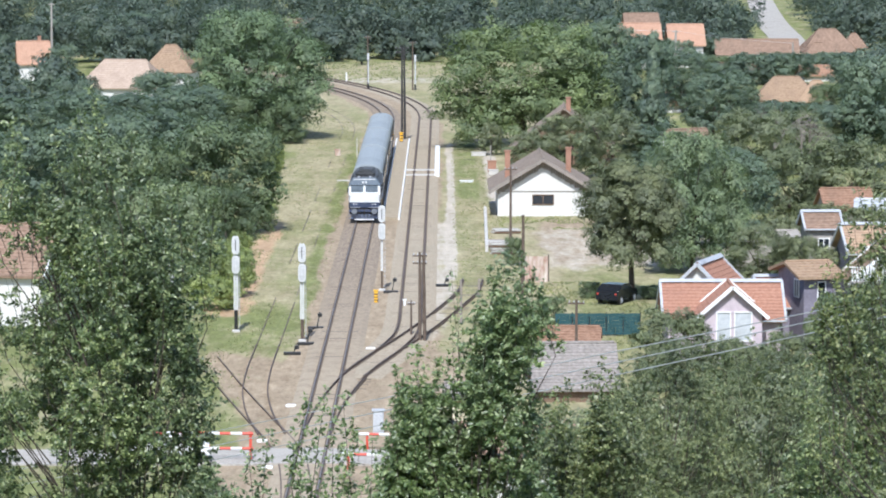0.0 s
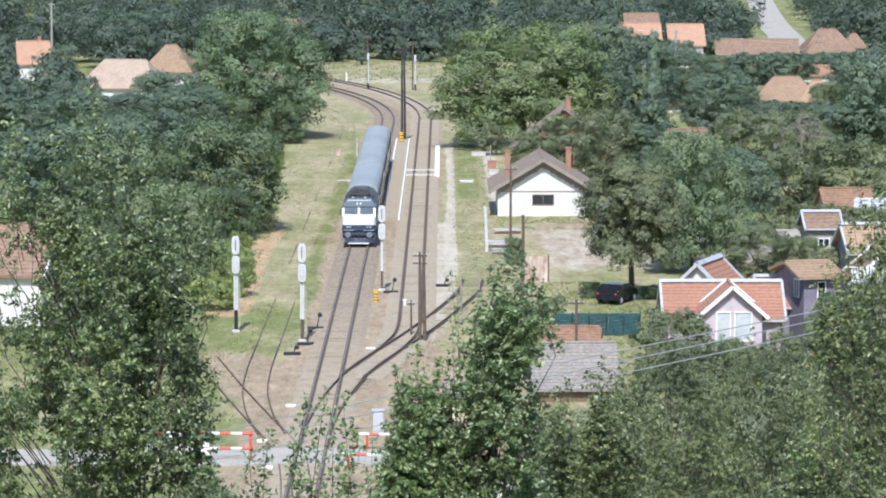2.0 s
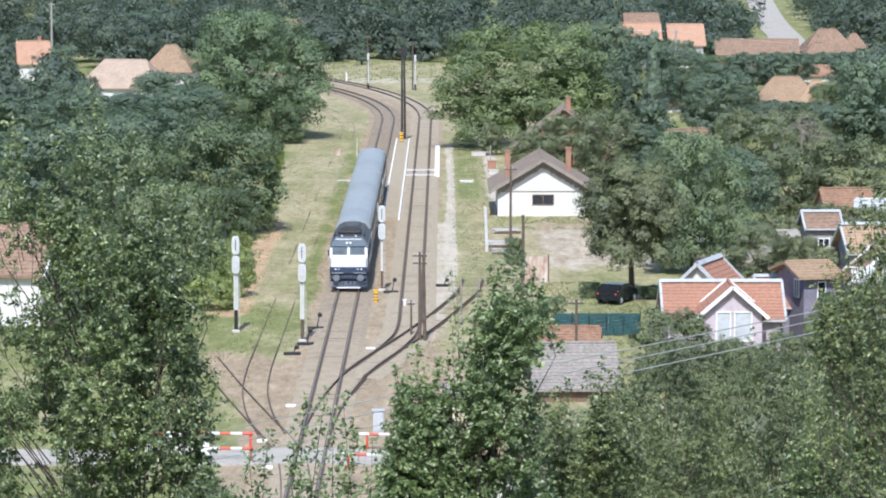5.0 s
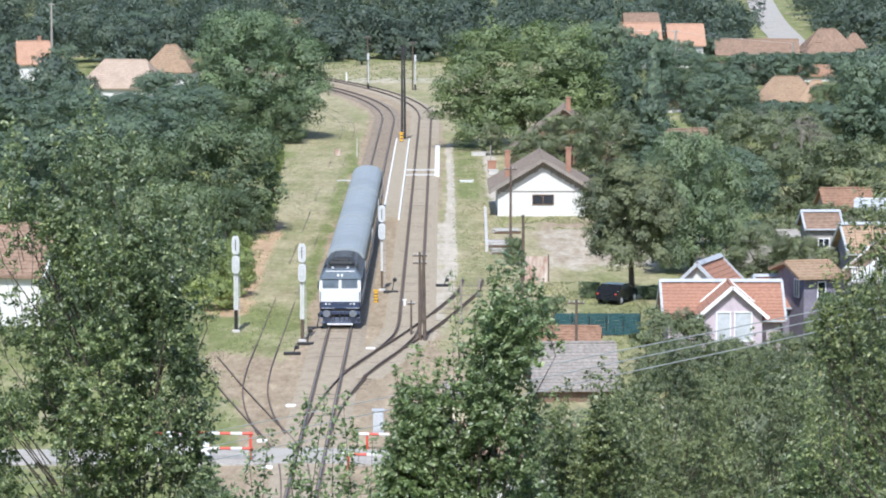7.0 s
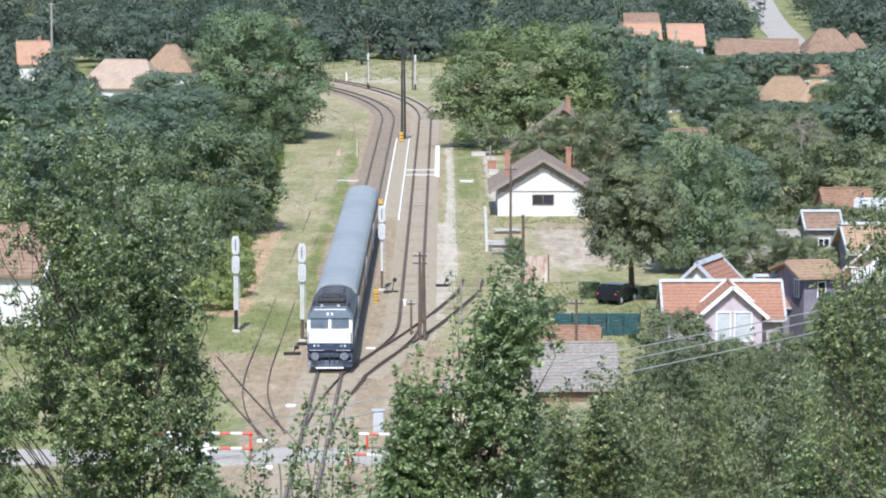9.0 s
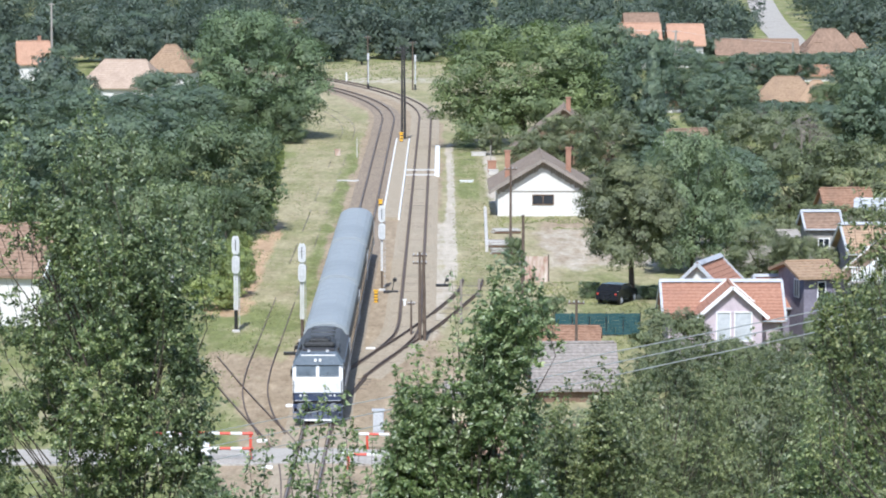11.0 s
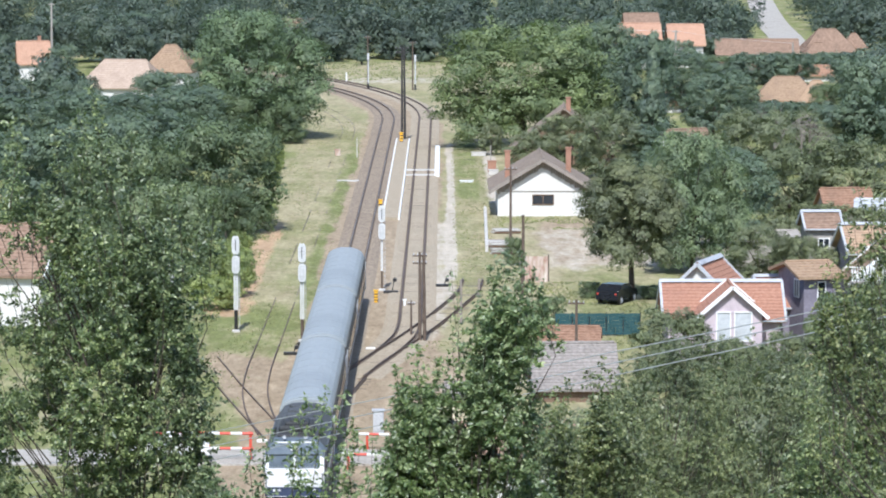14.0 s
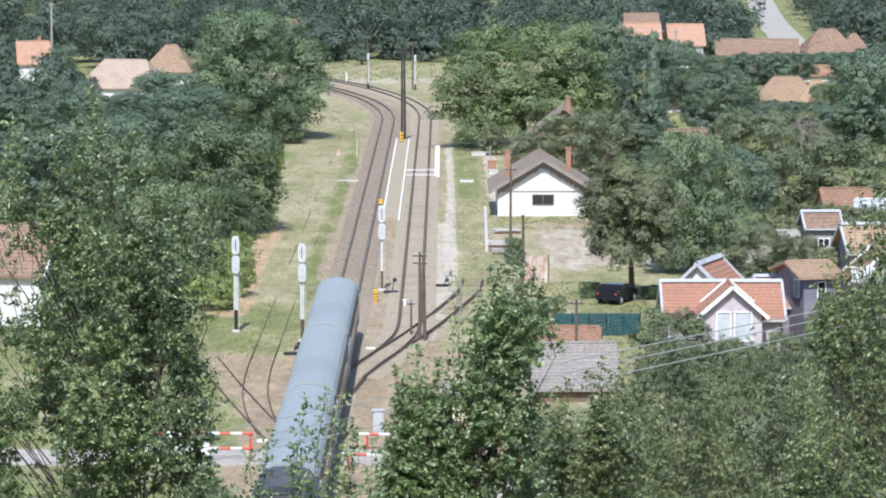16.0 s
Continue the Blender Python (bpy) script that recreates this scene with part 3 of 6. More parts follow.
def tree_mould(seed, w, h, trunk, count, size, material, shape="round", label="", clumps=26):
    """One tree: trunk with limbs, crown of leaf clumps; its base is at the origin."""
    rng = np.random.default_rng(seed)
    blobs = []
    ch = h - trunk
    zc, hz = trunk + ch * 0.46, ch * 0.54
    for i in range(clumps):
        u = rng.uniform(0, 1)
        a = i * 2.39996 + rng.uniform(-0.35, 0.35)
        if shape == "cone":
            br = (0.15 + 0.09 * rng.uniform()) * w * (1.1 - 0.35 * u)
            k = max(0.0, (1.02 - u * 0.95) * w / 2 - br * 0.8) * math.sqrt(rng.uniform(0.15, 1.0))
            blobs.append((k * math.cos(a), k * math.sin(a), min(trunk + br * 0.5 + u * (ch - br), h - br * 0.8), br))
            continue
        # big lobes evenly over an ovoid crown, some further in, some standing out
        v = 1.0 - (i + 0.5) * 1.95 / clumps
        s = math.sqrt(max(0.0, 1 - v * v)) ** (0.8 if shape == "round" else 0.6)
        k = rng.uniform(0.55, 0.88)
        br = w * (0.14 + 0.10 * rng.uniform()) * (0.9 if shape == "round" else 1.05)
        s = max(s, 0.72) if v < -0.3 else s
        zz = min(max(zc + hz * v * k * 1.15, trunk + br * 0.35), h - br * 0.75)
        blobs.append((w / 2 * s * k * math.cos(a), w / 2 * s * k * math.sin(a), zz, br))
    pts, d = crown_points(rng, blobs, count)
    pts[:, 2] = np.maximum(pts[:, 2], 0.05 if trunk < 0.6 else trunk * 0.8)
    e = empty("tree", pose(0, -900, 0), label, "tree")
    c = new("crown", card_mesh("crown", leaf_cards(pts, d, size, rng), material, soft_normals(d, rng)))
    c.parent = e
    b = bmesh.new()
    lean = rng.uniform(-0.04, 0.04, 2) * h
    top = (lean[0], lean[1], trunk + ch * 0.45)
    tube(b, (0, 0, -0.3), top, 0.028 * h, 0.012 * h, 8)
    for i in range(6):
        q = blobs[int(rng.integers(len(blobs)))]
        s = rng.uniform(0.45, 0.95)
        tube(b, (top[0] * s, top[1] * s, -0.3 + (top[2] + 0.3) * s), (q[0], q[1], q[2]), 0.012 * h, 0.004 * h, 6)
    part("trunk", b, M_BARK, e)
    return e


MOULDS = {
    "oak": tree_mould(3, 15.0, 14.5, 0.5, 64000, 0.20, L_OAK, "round", "broad dark green walnut tree in full summer leaf", 46),
    "walnut": tree_mould(4, 15.0, 14.5, 0.9, 64000, 0.20, L_BRIGHT, "round", "broad sunlit walnut tree with a domed crown", 42),
    "lime": tree_mould(5, 8.5, 10.0, 2.7, 72000, 0.135, L_LINDEN, "round", "rounded grey-green lime tree with a short trunk", 40),
    "ash": tree_mould(7, 7.5, 11.0, 1.2, 19000, 0.19, L_DARK, "column", "tall dark green tree with a loose crown", 30),
    "bush": tree_mould(9, 7.0, 5.5, 0.1, 21000, 0.135, L_MID, "round", "dense green bush growing down to the grass", 30),
    "olive": tree_mould(11, 7.0, 7.5, 0.4, 19000, 0.145, L_OLIVE, "round", "pale olive-green willow scrub", 30),
    "scrub": tree_mould(17, 5.0, 3.5, 0.1, 9500, 0.125, L_LIME, "round", "sunlit yellow-green scrub at the edge of the bushes", 20),
    "orchard": tree_mould(15, 6.0, 12.0, 1.0, 46000, 0.11, L_PLUM, "column", "tall grey-green plum tree below the slope", 44),
    "hedge": tree_mould(19, 7.0, 5.5, 0.1, 14000, 0.17, L_DARK, "round", "dense dark green bushes between the houses", 28),
    "fir": tree_mould(13, 6.0, 12.0, 0.6, 18000, 0.21, L_DARK, "cone", "dark green pointed conifer tree", 40),
}


def plant(kind, rows, group, label=""):
    """Rows of x, y, width, height."""
    rnd = random.Random(group)
    for x, y, w, h in rows:
        kind = "hedge" if kind in ("ash", "hedge") and h < 6 else "ash" if kind == "hedge" else kind
        m = MOULDS[kind]
        t = copy_thing(m, pose(x, y, hill(x, y), 0, 0, rnd.uniform(0, 360)))
        mw, mh = {"oak": (15, 14.5), "walnut": (15, 14.5), "lime": (8.5, 10), "ash": (7.5, 11), "bush": (7, 5.5), "olive": (7, 7.5), "fir": (6, 12), "hedge": (7, 5.5), "orchard": (6, 12), "scrub": (5, 3.5)}[kind]
        t.scale = (w / mw, w / mw, h / mh)
        tagged(t, label, group=group)


plant("oak", [
    (-22.4, 431.4, 16.6, 15.2), (19.5, 283.0, 8.6, 11.0),
], "oak trees")
plant("walnut", [
    (9.5, 417.5, 20.6, 14.4),
], "walnut trees")
plant("lime", [
    (13.9, 263.8, 7.7, 10.2),
], "lime trees")
plant("bush", [
    (-19.5, 315.6, 11.6, 9.4), (-20.4, 268.2, 8.7, 8.0), (-27.1, 306.6, 9.6, 8.7), (-27.3, 254.1, 8.0, 7.2), (-18.6, 309.0, 5.3, 4.6),
    (44.5, 585.9, 7.3, 2.7), (51.1, 475.7, 6.7, 4.1), (39.6, 481.6, 5.3, 3.0), (52.9, 582.4, 8.2, 2.9), (64.1, 589.4, 7.4, 2.9),
    (52.2, 438.2, 6.2, 6.9), (10.9, 265.3, 1.7, 1.2), (7.3, 244.4, 2.3, 2.5), (5.7, 288.3, 1.6, 2.2),
    (15.3, 264.5, 1.7, 1.0), (25.6, 227.1, 4.3, 4.7), (24.1, 229.8, 2.5, 2.9), (27.9, 229.8, 2.9, 5.1), (-22.5, 443.2, 12.5, 5.9),
], "bush trees")
plant("bush", [
    (-25.8, 423.0, 7.9, 5.6), (-18.9, 424.8, 6.0, 4.6), (-21.1, 229.8, 9.4, 8.0),
], "bush trees")
plant("olive", [
    (9.6, 374.0, 6.6, 5.0), (13.2, 376.0, 7.6, 6.9), (14.0, 216.8, 5.4, 5.1), (17.4, 217.5, 3.8, 3.1), (17.2, 364.3, 7.4, 8.0), (24.1, 272.8, 5.4, 4.8), (31.8, 303.0, 4.6, 3.9), (35.0, 300.0, 5.4, 3.9), (28.6, 264.5, 3.2, 4.0), (27.0, 266.0, 3.0, 4.6), (26.5, 273.9, 3.4, 3.9),
    (18.7, 216.8, 3.8, 2.9), (20.9, 219.3, 3.1, 3.3), (38.3, 378.5, 5.9, 5.3), (27.8, 297.1, 3.7, 3.3),
    (31.2, 364.3, 9.1, 8.0), (31.1, 321.9, 7.6, 7.1), (36.2, 321.9, 9.1, 8.1), (38.5, 386.0, 9.7, 6.7), (5.5, 406.2, 3.2, 3.8),
], "olive trees")
plant("ash", [
    (24.0, 301.8, 7.1, 8.5), (20.3, 311.5, 7.8, 8.3), (-56.5, 619.3, 14.5, 8.7), (-50.4, 639.6, 10.0, 8.0),
    (-72.6, 596.6, 3.7, 5.8), (17.2, 428.6, 10.1, 10.7), (22.9, 410.5, 7.1, 13.5), (22.3, 481.6, 8.3, 12.8), (26.4, 360.0, 6.0, 4.3),
    (31.9, 428.6, 7.4, 8.1), (21.4, 364.3, 6.6, 6.4), (45.7, 386.0, 7.9, 12.7), (42.1, 386.0, 7.9, 7.3), (34.7, 438.2, 6.2, 8.2),
    (32.1, 481.6, 6.8, 8.3), (55.2, 573.8, 8.1, 3.6), (55.5, 481.6, 9.0, 7.9), (-31.8, 428.6, 8.7, 6.7), (-36.4, 419.3, 9.9, 6.2),
], "ash trees")
plant("ash", [
    (-39.6, 386.0, 9.7, 8.5), (-43.3, 371.2, 8.1, 9.0), (-27.5, 386.0, 9.1, 9.1), (-35.4, 311.5, 7.8, 9.8), (-31.0, 321.9, 8.6, 10.1),
    (-27.8, 344.8, 8.1, 9.2), (32.0, 591.2, 8.3, 5.1), (38.0, 591.2, 7.4, 4.9), (43.5, 604.0, 6.6, 4.7), (46.9, 549.6, 9.5, 4.6),
    (50.3, 549.6, 7.7, 4.5), (43.5, 549.6, 7.7, 3.3), (53.8, 549.6, 6.0, 4.6), (64.8, 578.9, 8.1, 3.3), (59.7, 582.4, 5.5, 2.9),
    (62.9, 582.4, 6.4, 3.3), (37.6, 456.8, 5.0, 3.0), (39.7, 448.3, 7.7, 3.5), (42.7, 443.2, 7.6, 3.6), (47.6, 456.8, 6.4, 2.6),
], "ash trees")
plant("ash", [
    (-42.4, 464.4, 8.7, 3.4), (-36.6, 473.4, 8.9, 5.7), (-46.8, 456.8, 7.1, 5.9), (-55.2, 487.7, 6.1, 4.0), (-54.5, 517.5, 4.9, 7.8),
    (-48.3, 464.4, 5.8, 4.7),
], "ash trees")
plant("scrub", [
    (-15.9, 266.4, 4.2, 3.2), (-16.8, 296.2, 2.3, 2.0), (-16.7, 283.2, 3.4, 2.4), (-16.0, 275.1, 3.6, 2.7), (-16.7, 258.2, 4.5, 2.4),
    (-17.5, 364.3, 2.6, 3.9), (-16.5, 326.2, 3.1, 2.4), (-17.9, 386.0, 2.2, 3.0),
], "scrub trees")
plant("fir", [
    (22.4, 386.0, 4.8, 14.8), (-13.7, 609.7, 3.8, 5.2),
], "fir trees")
plant("orchard", [(5.2, 150.0, 5.0, 8.4), (7.3, 140.0, 5.5, 10.8), (9.0, 132.0, 6.0, 12.3), (11.6, 138.0, 6.0, 11.3), (13.0, 130.0, 6.0, 12.7), (15.5, 134.0, 6.5, 12.7), (-0.6, 150.0, 4.0, 6.8)], "plum trees below the slope")

for m in MOULDS.values():
    for o in (*m.children_recursive, m):
        bpy.data.objects.remove(o)


# ---------- houses ----------
def roof_mesh(w, l, wall_h, rise, over, hip, courses, thick=0.14):
    """Tiled roof in stepped courses over a w by l house; ridge along x, hipped ends if hip > 0."""
    b = bmesh.new()

    def corner(s, sx, sy, dz=0.0):
        return ((w / 2 + over - hip * s) * sx, (l / 2 + over) * (1 - s) * sy, wall_h - over * rise / (l / 2) + (rise + over * rise / (l / 2)) * s + dz)
    for k in range(courses):
        s0, s1 = k / courses, (k + 1) / courses
        for sy in (-1, 1):
            p = [corner(s0, -1, sy, 0.05), corner(s0, 1, sy, 0.05), corner(s1, 1, sy, 0.01), corner(s1, -1, sy, 0.01)]
            face(b, p if sy < 0 else p[::-1])
            q = [corner(s0, -1, sy, 0.01), corner(s0, 1, sy, 0.01), corner(s0, 1, sy, 0.05), corner(s0, -1, sy, 0.05)]
            face(b, q if sy < 0 else q[::-1])
        if hip:
            for sx in (-1, 1):
                face(b, [corner(s0, sx, 1, 0.05), corner(s0, sx, -1, 0.05), corner(s1, sx, -1, 0.01), corner(s1, sx, 1, 0.01)][::sx])
    for sy in (-1, 1):
        face(b, [corner(0, -1, sy, -thick), corner(0, 1, sy, -thick), corner(1, 1, sy, -thick), corner(1, -1, sy, -thick)])
        face(b, [corner(0, -1, sy, -thick), corner(0, 1, sy, -thick), corner(0, 1, sy, 0.01), corner(0, -1, sy, 0.01)])
        for sx in (-1, 1):
            face(b, [corner(0, sx, sy, -thick), corner(0, sx, sy, 0.05), corner(1, sx, sy, 0.05), corner(1, sx, sy, -thick)])
    if hip:
        for sx in (-1, 1):
            face(b, [corner(0, sx, -1, -thick), corner(0, sx, 1, -thick), corner(0, sx, 1, 0.05), corner(0, sx, -1, 0.05)])
    bmesh.ops.remove_doubles(b, verts=b.verts, dist=0.002)
    z = wall_h + rise + 0.03
    tube(b, (-(w / 2 + over - hip) + 0.12, 0, z), (w / 2 + over - hip - 0.12, 0, z), 0.10, seg=8)
    return b


def window(parent, x, y, z, w, h, frame_mat=None, bars=1, face_rot=0.0):
    """A framed window whose pane looks along local -y."""
    frame_mat = frame_mat or M_WHITE
    m = pose(x, y, z, 0, 0, face_rot)
    b = bmesh.new()
    t = 0.07
    for sx in (-1, 1):
        box(b, sx * (w / 2 - t / 2), -0.02, 0, t, 0.10, h)
    for sz in (-1, 1):
        box(b, 0, -0.02, sz * (h / 2 - t / 2), w - 2 * t, 0.10, t)
    for i in range(bars):
        box(b, (i + 1) * w / (bars + 1) - w / 2, -0.02, 0, t, 0.08, h - 2 * t)
    o = part("window", b, frame_mat, parent)
    o.matrix_basis = m
    b = bmesh.new()
    box(b, 0, 0.0, 0, w - 2 * t, 0.02, h - 2 * t)
    part("pane", b, M_GLASS, o, "dark glass pane")
    return o


def house(x, y, rz, w, l, wall_h, rise, roof, wall, label, over=0.45, hip=0.0, courses=14, windows=(), chimneys=(), z=0.0, name="house", category="house", verge=None, group=""):
    e = empty(name, pose(x, y, z, 0, 0, rz), label, category, group)
    b = bmesh.new()
    if hip:
        box(b, 0, 0, wall_h / 2 - 0.2, w, l, wall_h + 0.4)
    else:
        prof = [(-l / 2, -0.4), (l / 2, -0.4), (l / 2, wall_h - 0.15), (0, wall_h + rise - 0.15), (-l / 2, wall_h - 0.15)]
        a = [b.verts.new((-w / 2, u, v)) for u, v in prof]
        c = [b.verts.new((w / 2, u, v)) for u, v in prof]
        for i in range(5):
            b.faces.new((a[i], a[(i + 1) % 5], c[(i + 1) % 5], c[i]))
        b.faces.new(a[::-1])
        b.faces.new(c)
    bmesh.ops.recalc_face_normals(b, faces=b.faces)
    part("wall", b, wall, e)
    part("roof", roof_mesh(w, l, wall_h, rise, over, hip, courses), roof, e)
    if verge:
        k = rise / (l / 2)
        for sx in (-1, 1):
            for sy in (-1, 1):
                b = bmesh.new()
                box(b, sx * (w / 2 + over), sy * (l / 4 + over / 2), wall_h + rise / 2 - over * k / 2, 0.16, math.hypot(l / 2 + over, rise + over * k), 0.22, Matrix.Rotation(-sy * math.atan(k), 4, "X"))
                part("verge_board", b, verge, e)
    if verge is M_GREYMETAL:
        for sy in (-1, 1):
            b = bmesh.new()
            box(b, 0, sy * 0.15, wall_h + rise + 0.07, w + 2 * over, 0.32, 0.05, Matrix.Rotation(-sy * math.atan(rise / (l / 2)), 4, "X"))
            part("ridge_flashing", b, M_GREYMETAL, e, "zinc ridge flashing")
        b = bmesh.new()
        box(b, 0, -l / 2 - over - 0.06, wall_h - over * rise / (l / 2) - 0.02, w + 2 * over, 0.14, 0.12, bevel=0.02)
        part("gutter", b, M_GREYMETAL, e, "zinc gutter")
    for side, u, zz, ww, hh, *rest in windows:
        bars = rest[0] if rest else 1
        fm = rest[1] if len(rest) > 1 else None
        if side == "front":
            window(e, u, -l / 2 - 0.02, zz, ww, hh, fm, bars)
        elif side == "left":
            window(e, -w / 2 - 0.02, u, zz, ww, hh, fm, bars, -90)
        else:
            window(e, w / 2 + 0.02, u, zz, ww, hh, fm, bars, 90)
    for u, v, top in chimneys:
        b = bmesh.new()
        base = wall_h + rise * (1 - abs(v) / (l / 2)) - 0.3
        box(b, u, v, (base + top) / 2, 0.5, 0.5, top - base, bevel=0.03)
        box(b, u, v, top + 0.04, 0.62, 0.62, 0.10)
        part("chimney", b, M_BRICK, e, "red brick chimney")
    return e


# Station store: white gable end, grey-brown roof, two brick chimneys.
st = house(9.2, 337.6, 90, 13.0, 8.35, 2.75, 2.5, M_GREYTILE, M_RENDERW, "white rendered station building with a weathered brown tiled gable roof", 0.8, 0, 16,
           windows=(("left", 0.0, 1.55, 2.0, 0.95, 1, M_WOOD),), chimneys=((-2.2, 3.2, 5.7), (-1.2, -2.5, 5.9)), name="station_building", category="building")
for sx in (-1, 1):
    b = bmesh.new()
    k = 2.5 / 4.175
    box(b, -7.28, sx * 2.45, 3.78, 0.06, 6.0, 0.32, Matrix.Rotation(-sx * math.atan(k), 4, "X"))
    part("barge_board", b, M_FASCIA, st, "weathered grey barge board")
b = bmesh.new()
box(b, -7.34, 0, 5.2, 0.05, 0.34, 0.36, bevel=0.02)
part("ridge_end_board", b, M_FASCIA, st, "small grey board closing the ridge")
rnd = random.Random(77)
for sx in (-1, 1):
    for i in range(19):
        u = 0.12 + i * 0.22
        top = 2.75 + 2.5 * (1 - u / 4.175) - 0.06
        ln = 0.62 + rnd.uniform(-0.09, 0.09)
        b = bmesh.new()
        v = [b.verts.new((-6.56 + d, sx * (u + a), top - z)) for d in (0.0, 0.03) for a, z in ((-0.1, -0.05), (0.1, 0.07), (0.1, ln + 0.02), (0.0, ln + 0.12), (-0.1, ln + 0.02))]
        b.faces.new(v[:5])
        b.faces.new(v[:4:-1])
        for k in range(5):
            b.faces.new((v[k], v[5 + k], v[5 + (k + 1) % 5], v[(k + 1) % 5]))
        bmesh.ops.recalc_face_normals(b, faces=b.faces)
        part("gable_board", b, M_FASCIA, st, "weathered grey pointed board")
b = bmesh.new()
box(b, -6.55, 0, 2.32, 0.04, 8.1, 0.06)
part("string_course", b, M_FASCIA, st, "thin grey moulding across the gable")

# Far houses among the trees.
house(32.6, 602, 3, 6.4, 6.4, 4.2, 3.1, M_FARTILE, M_RENDERW, "far house with an orange tiled roof among trees", windows=(("front", 0, 1.9, 1.4, 1.2),))
house(33.4, 612, 3, 5.2, 6.0, 6.6, 2.0, M_BROWNTILE, M_RENDERW, "far house with a brown tiled roof behind another")
house(40.3, 603, 3, 5.4, 6.4, 4.1, 3.0, M_FARTILE, M_RENDERW, "far house with an orange tiled roof and a pale wall")
house(52.2, 603, 0, 13.2, 7.0, 2.0, 2.6, M_BROWNTILE, M_RENDERW, "long low barn with a faded brown tile roof", name="barn", category="barn")
house(65.6, 618, 4, 8.6, 7.4, 2.3, 3.4, M_BROWNTILE, M_RENDERW, "far house with a brown hipped roof and white wall", hip=3.2)
house(63.6, 613.4, 4, 4.6, 3.4, 1.9, 1.7, M_BROWNTILE, M_RENDERW, "low hipped wing with a white front wall", hip=1.9, windows=(("front", 0, 1.1, 1.2, 0.9),))
house(70.6, 622, 4, 3.4, 3.4, 2.9, 1.9, M_BROWNTILE, M_RENDERW, "small brown-roofed outbuilding among trees", hip=1.7)
house(46.2, 486, -4, 8.2, 7.0, 1.9, 2.7, M_OLDTILE, M_RENDERW, "house with a sunlit faded orange hipped roof", hip=2.8, windows=(("front", 1.6, 1.2, 1.3, 1.1),))
house(50.0, 484, -4, 4.2, 5.0, 1.9, 2.3, M_OLDTILE, M_RENDERW, "side wing with a faded orange hipped roof", hip=1.9, windows=(("front", -0.6, 1.1, 1.2, 1.1),))
house(39.7, 481, 90, 4.4, 3.4, 1.4, 1.7, M_OLDTILE, M_RENDERW, "low side wing with a faded tile roof")
house(46.0, 563, 0, 5.4, 4.5, 1.2, 1.4, M_BROWNTILE, M_RENDERW, "low shed with a faded tile roof", name="shed", category="shed")
house(57.5, 560, 10, 4.4, 4.0, 1.2, 1.2, M_SHEDTILE, M_RENDERW, "small shed with a reddish tile roof", name="shed", category="shed")
house(31.2, 484, 20, 3.6, 3.4, 1.4, 1.4, M_OLDTILE, M_RENDERW, "small shed with a tiled roof in the trees", name="shed", category="shed")
house(13.2, 395.0, 88, 9.0, 11.0, 2.0, 4.3, M_GREYTILE, M_WOOD, "long house with a weathered grey-brown roof behind the station", 0.5, 0, 18, chimneys=((-3.0, -0.5, 7.3),))
house(26.7, 398, 30, 4.8, 4.0, 1.7, 1.8, M_BROWNTILE, M_RENDERW, "small brown tiled roof between trees", name="shed", category="shed")
house(-44.6, 508, -14, 10.6, 8.0, 2.4, 3.4, M_PALETILE, M_RENDERW, "long house with a pale faded tile roof", hip=2.6)
house(-38.6, 514, -8, 6.6, 6.5, 4.4, 3.2, M_OLDTILE, M_RENDERW, "taller house wing with a pale hipped tile roof", hip=2.9)
house(-63.0, 556, 10, 4.4, 5.0, 3.4, 2.9, M_FARTILE, M_RENDERW, "narrow house with an orange roof and white wall", chimneys=((1.0, 0.4, 7.0),))
house(-26.5, 662, 5, 5.5, 5.0, 3.6, 2.2, M_BROWNTILE, M_RENDERW, "distant house with a tiled roof in the woods")
house(-30.4, 252, -14, 7.2, 7.0, 3.9, 2.9, M_BROWNTILE, M_RENDERW, "white house with a faded clay tile roof behind the trees", verge=M_WHITE)

# Village houses near the line.
red = house(18.05, 233.5, 0, 7.2, 6.0, 2.8, 1.95, M_TILE, M_RENDERP, "lilac house with an orange tiled roof and white gable trim", 0.35, 0, 12, verge=M_GREYMETAL)
porch = house(18.35, 229.6, 90, 3.6, 3.8, 3.4, 1.65, M_TILE, M_RENDERP, "lilac gabled front with white trim and tall white windows", 0.4, 0, 8, windows=(("left", 0.55, 2.5, 0.95, 1.9, 0), ("left", -0.7, 2.5, 1.15, 1.9, 0)), verge=M_WHITE, name="porch", category="porch")
house(18.0, 243.5, 70, 5.0, 4.6, 2.9, 2.2, M_TILE, M_RENDERW, "small rear house with orange roof and zinc trim", 0.35, 0, 10, verge=M_GREYMETAL)
house(22.4, 239.0, 8, 3.0, 6.0, 2.9, 1.6, M_TILE, M_RENDERG, "orange roofed annex with zinc gutters", 0.3, 0, 8, verge=M_GREYMETAL)
house(23.9, 236.0, 14, 2.2, 5.0, 5.2, 0.6, M_OLDTILE, M_RENDERG, "grey-lilac narrow house with a dark flat eave", 0.55, 0, 6, windows=(("left", -1.2, 4.2, 0.9, 1.2), ("front", 0.1, 3.8, 0.6, 1.9, 0)))
big = house(30.0, 236.0, 86, 7.0, 6.0, 5.2, 2.6, M_OLDTILE, M_RENDERW, "white house with a wide brown roof and white verge", 0.6, 0, 10, verge=M_WHITE)
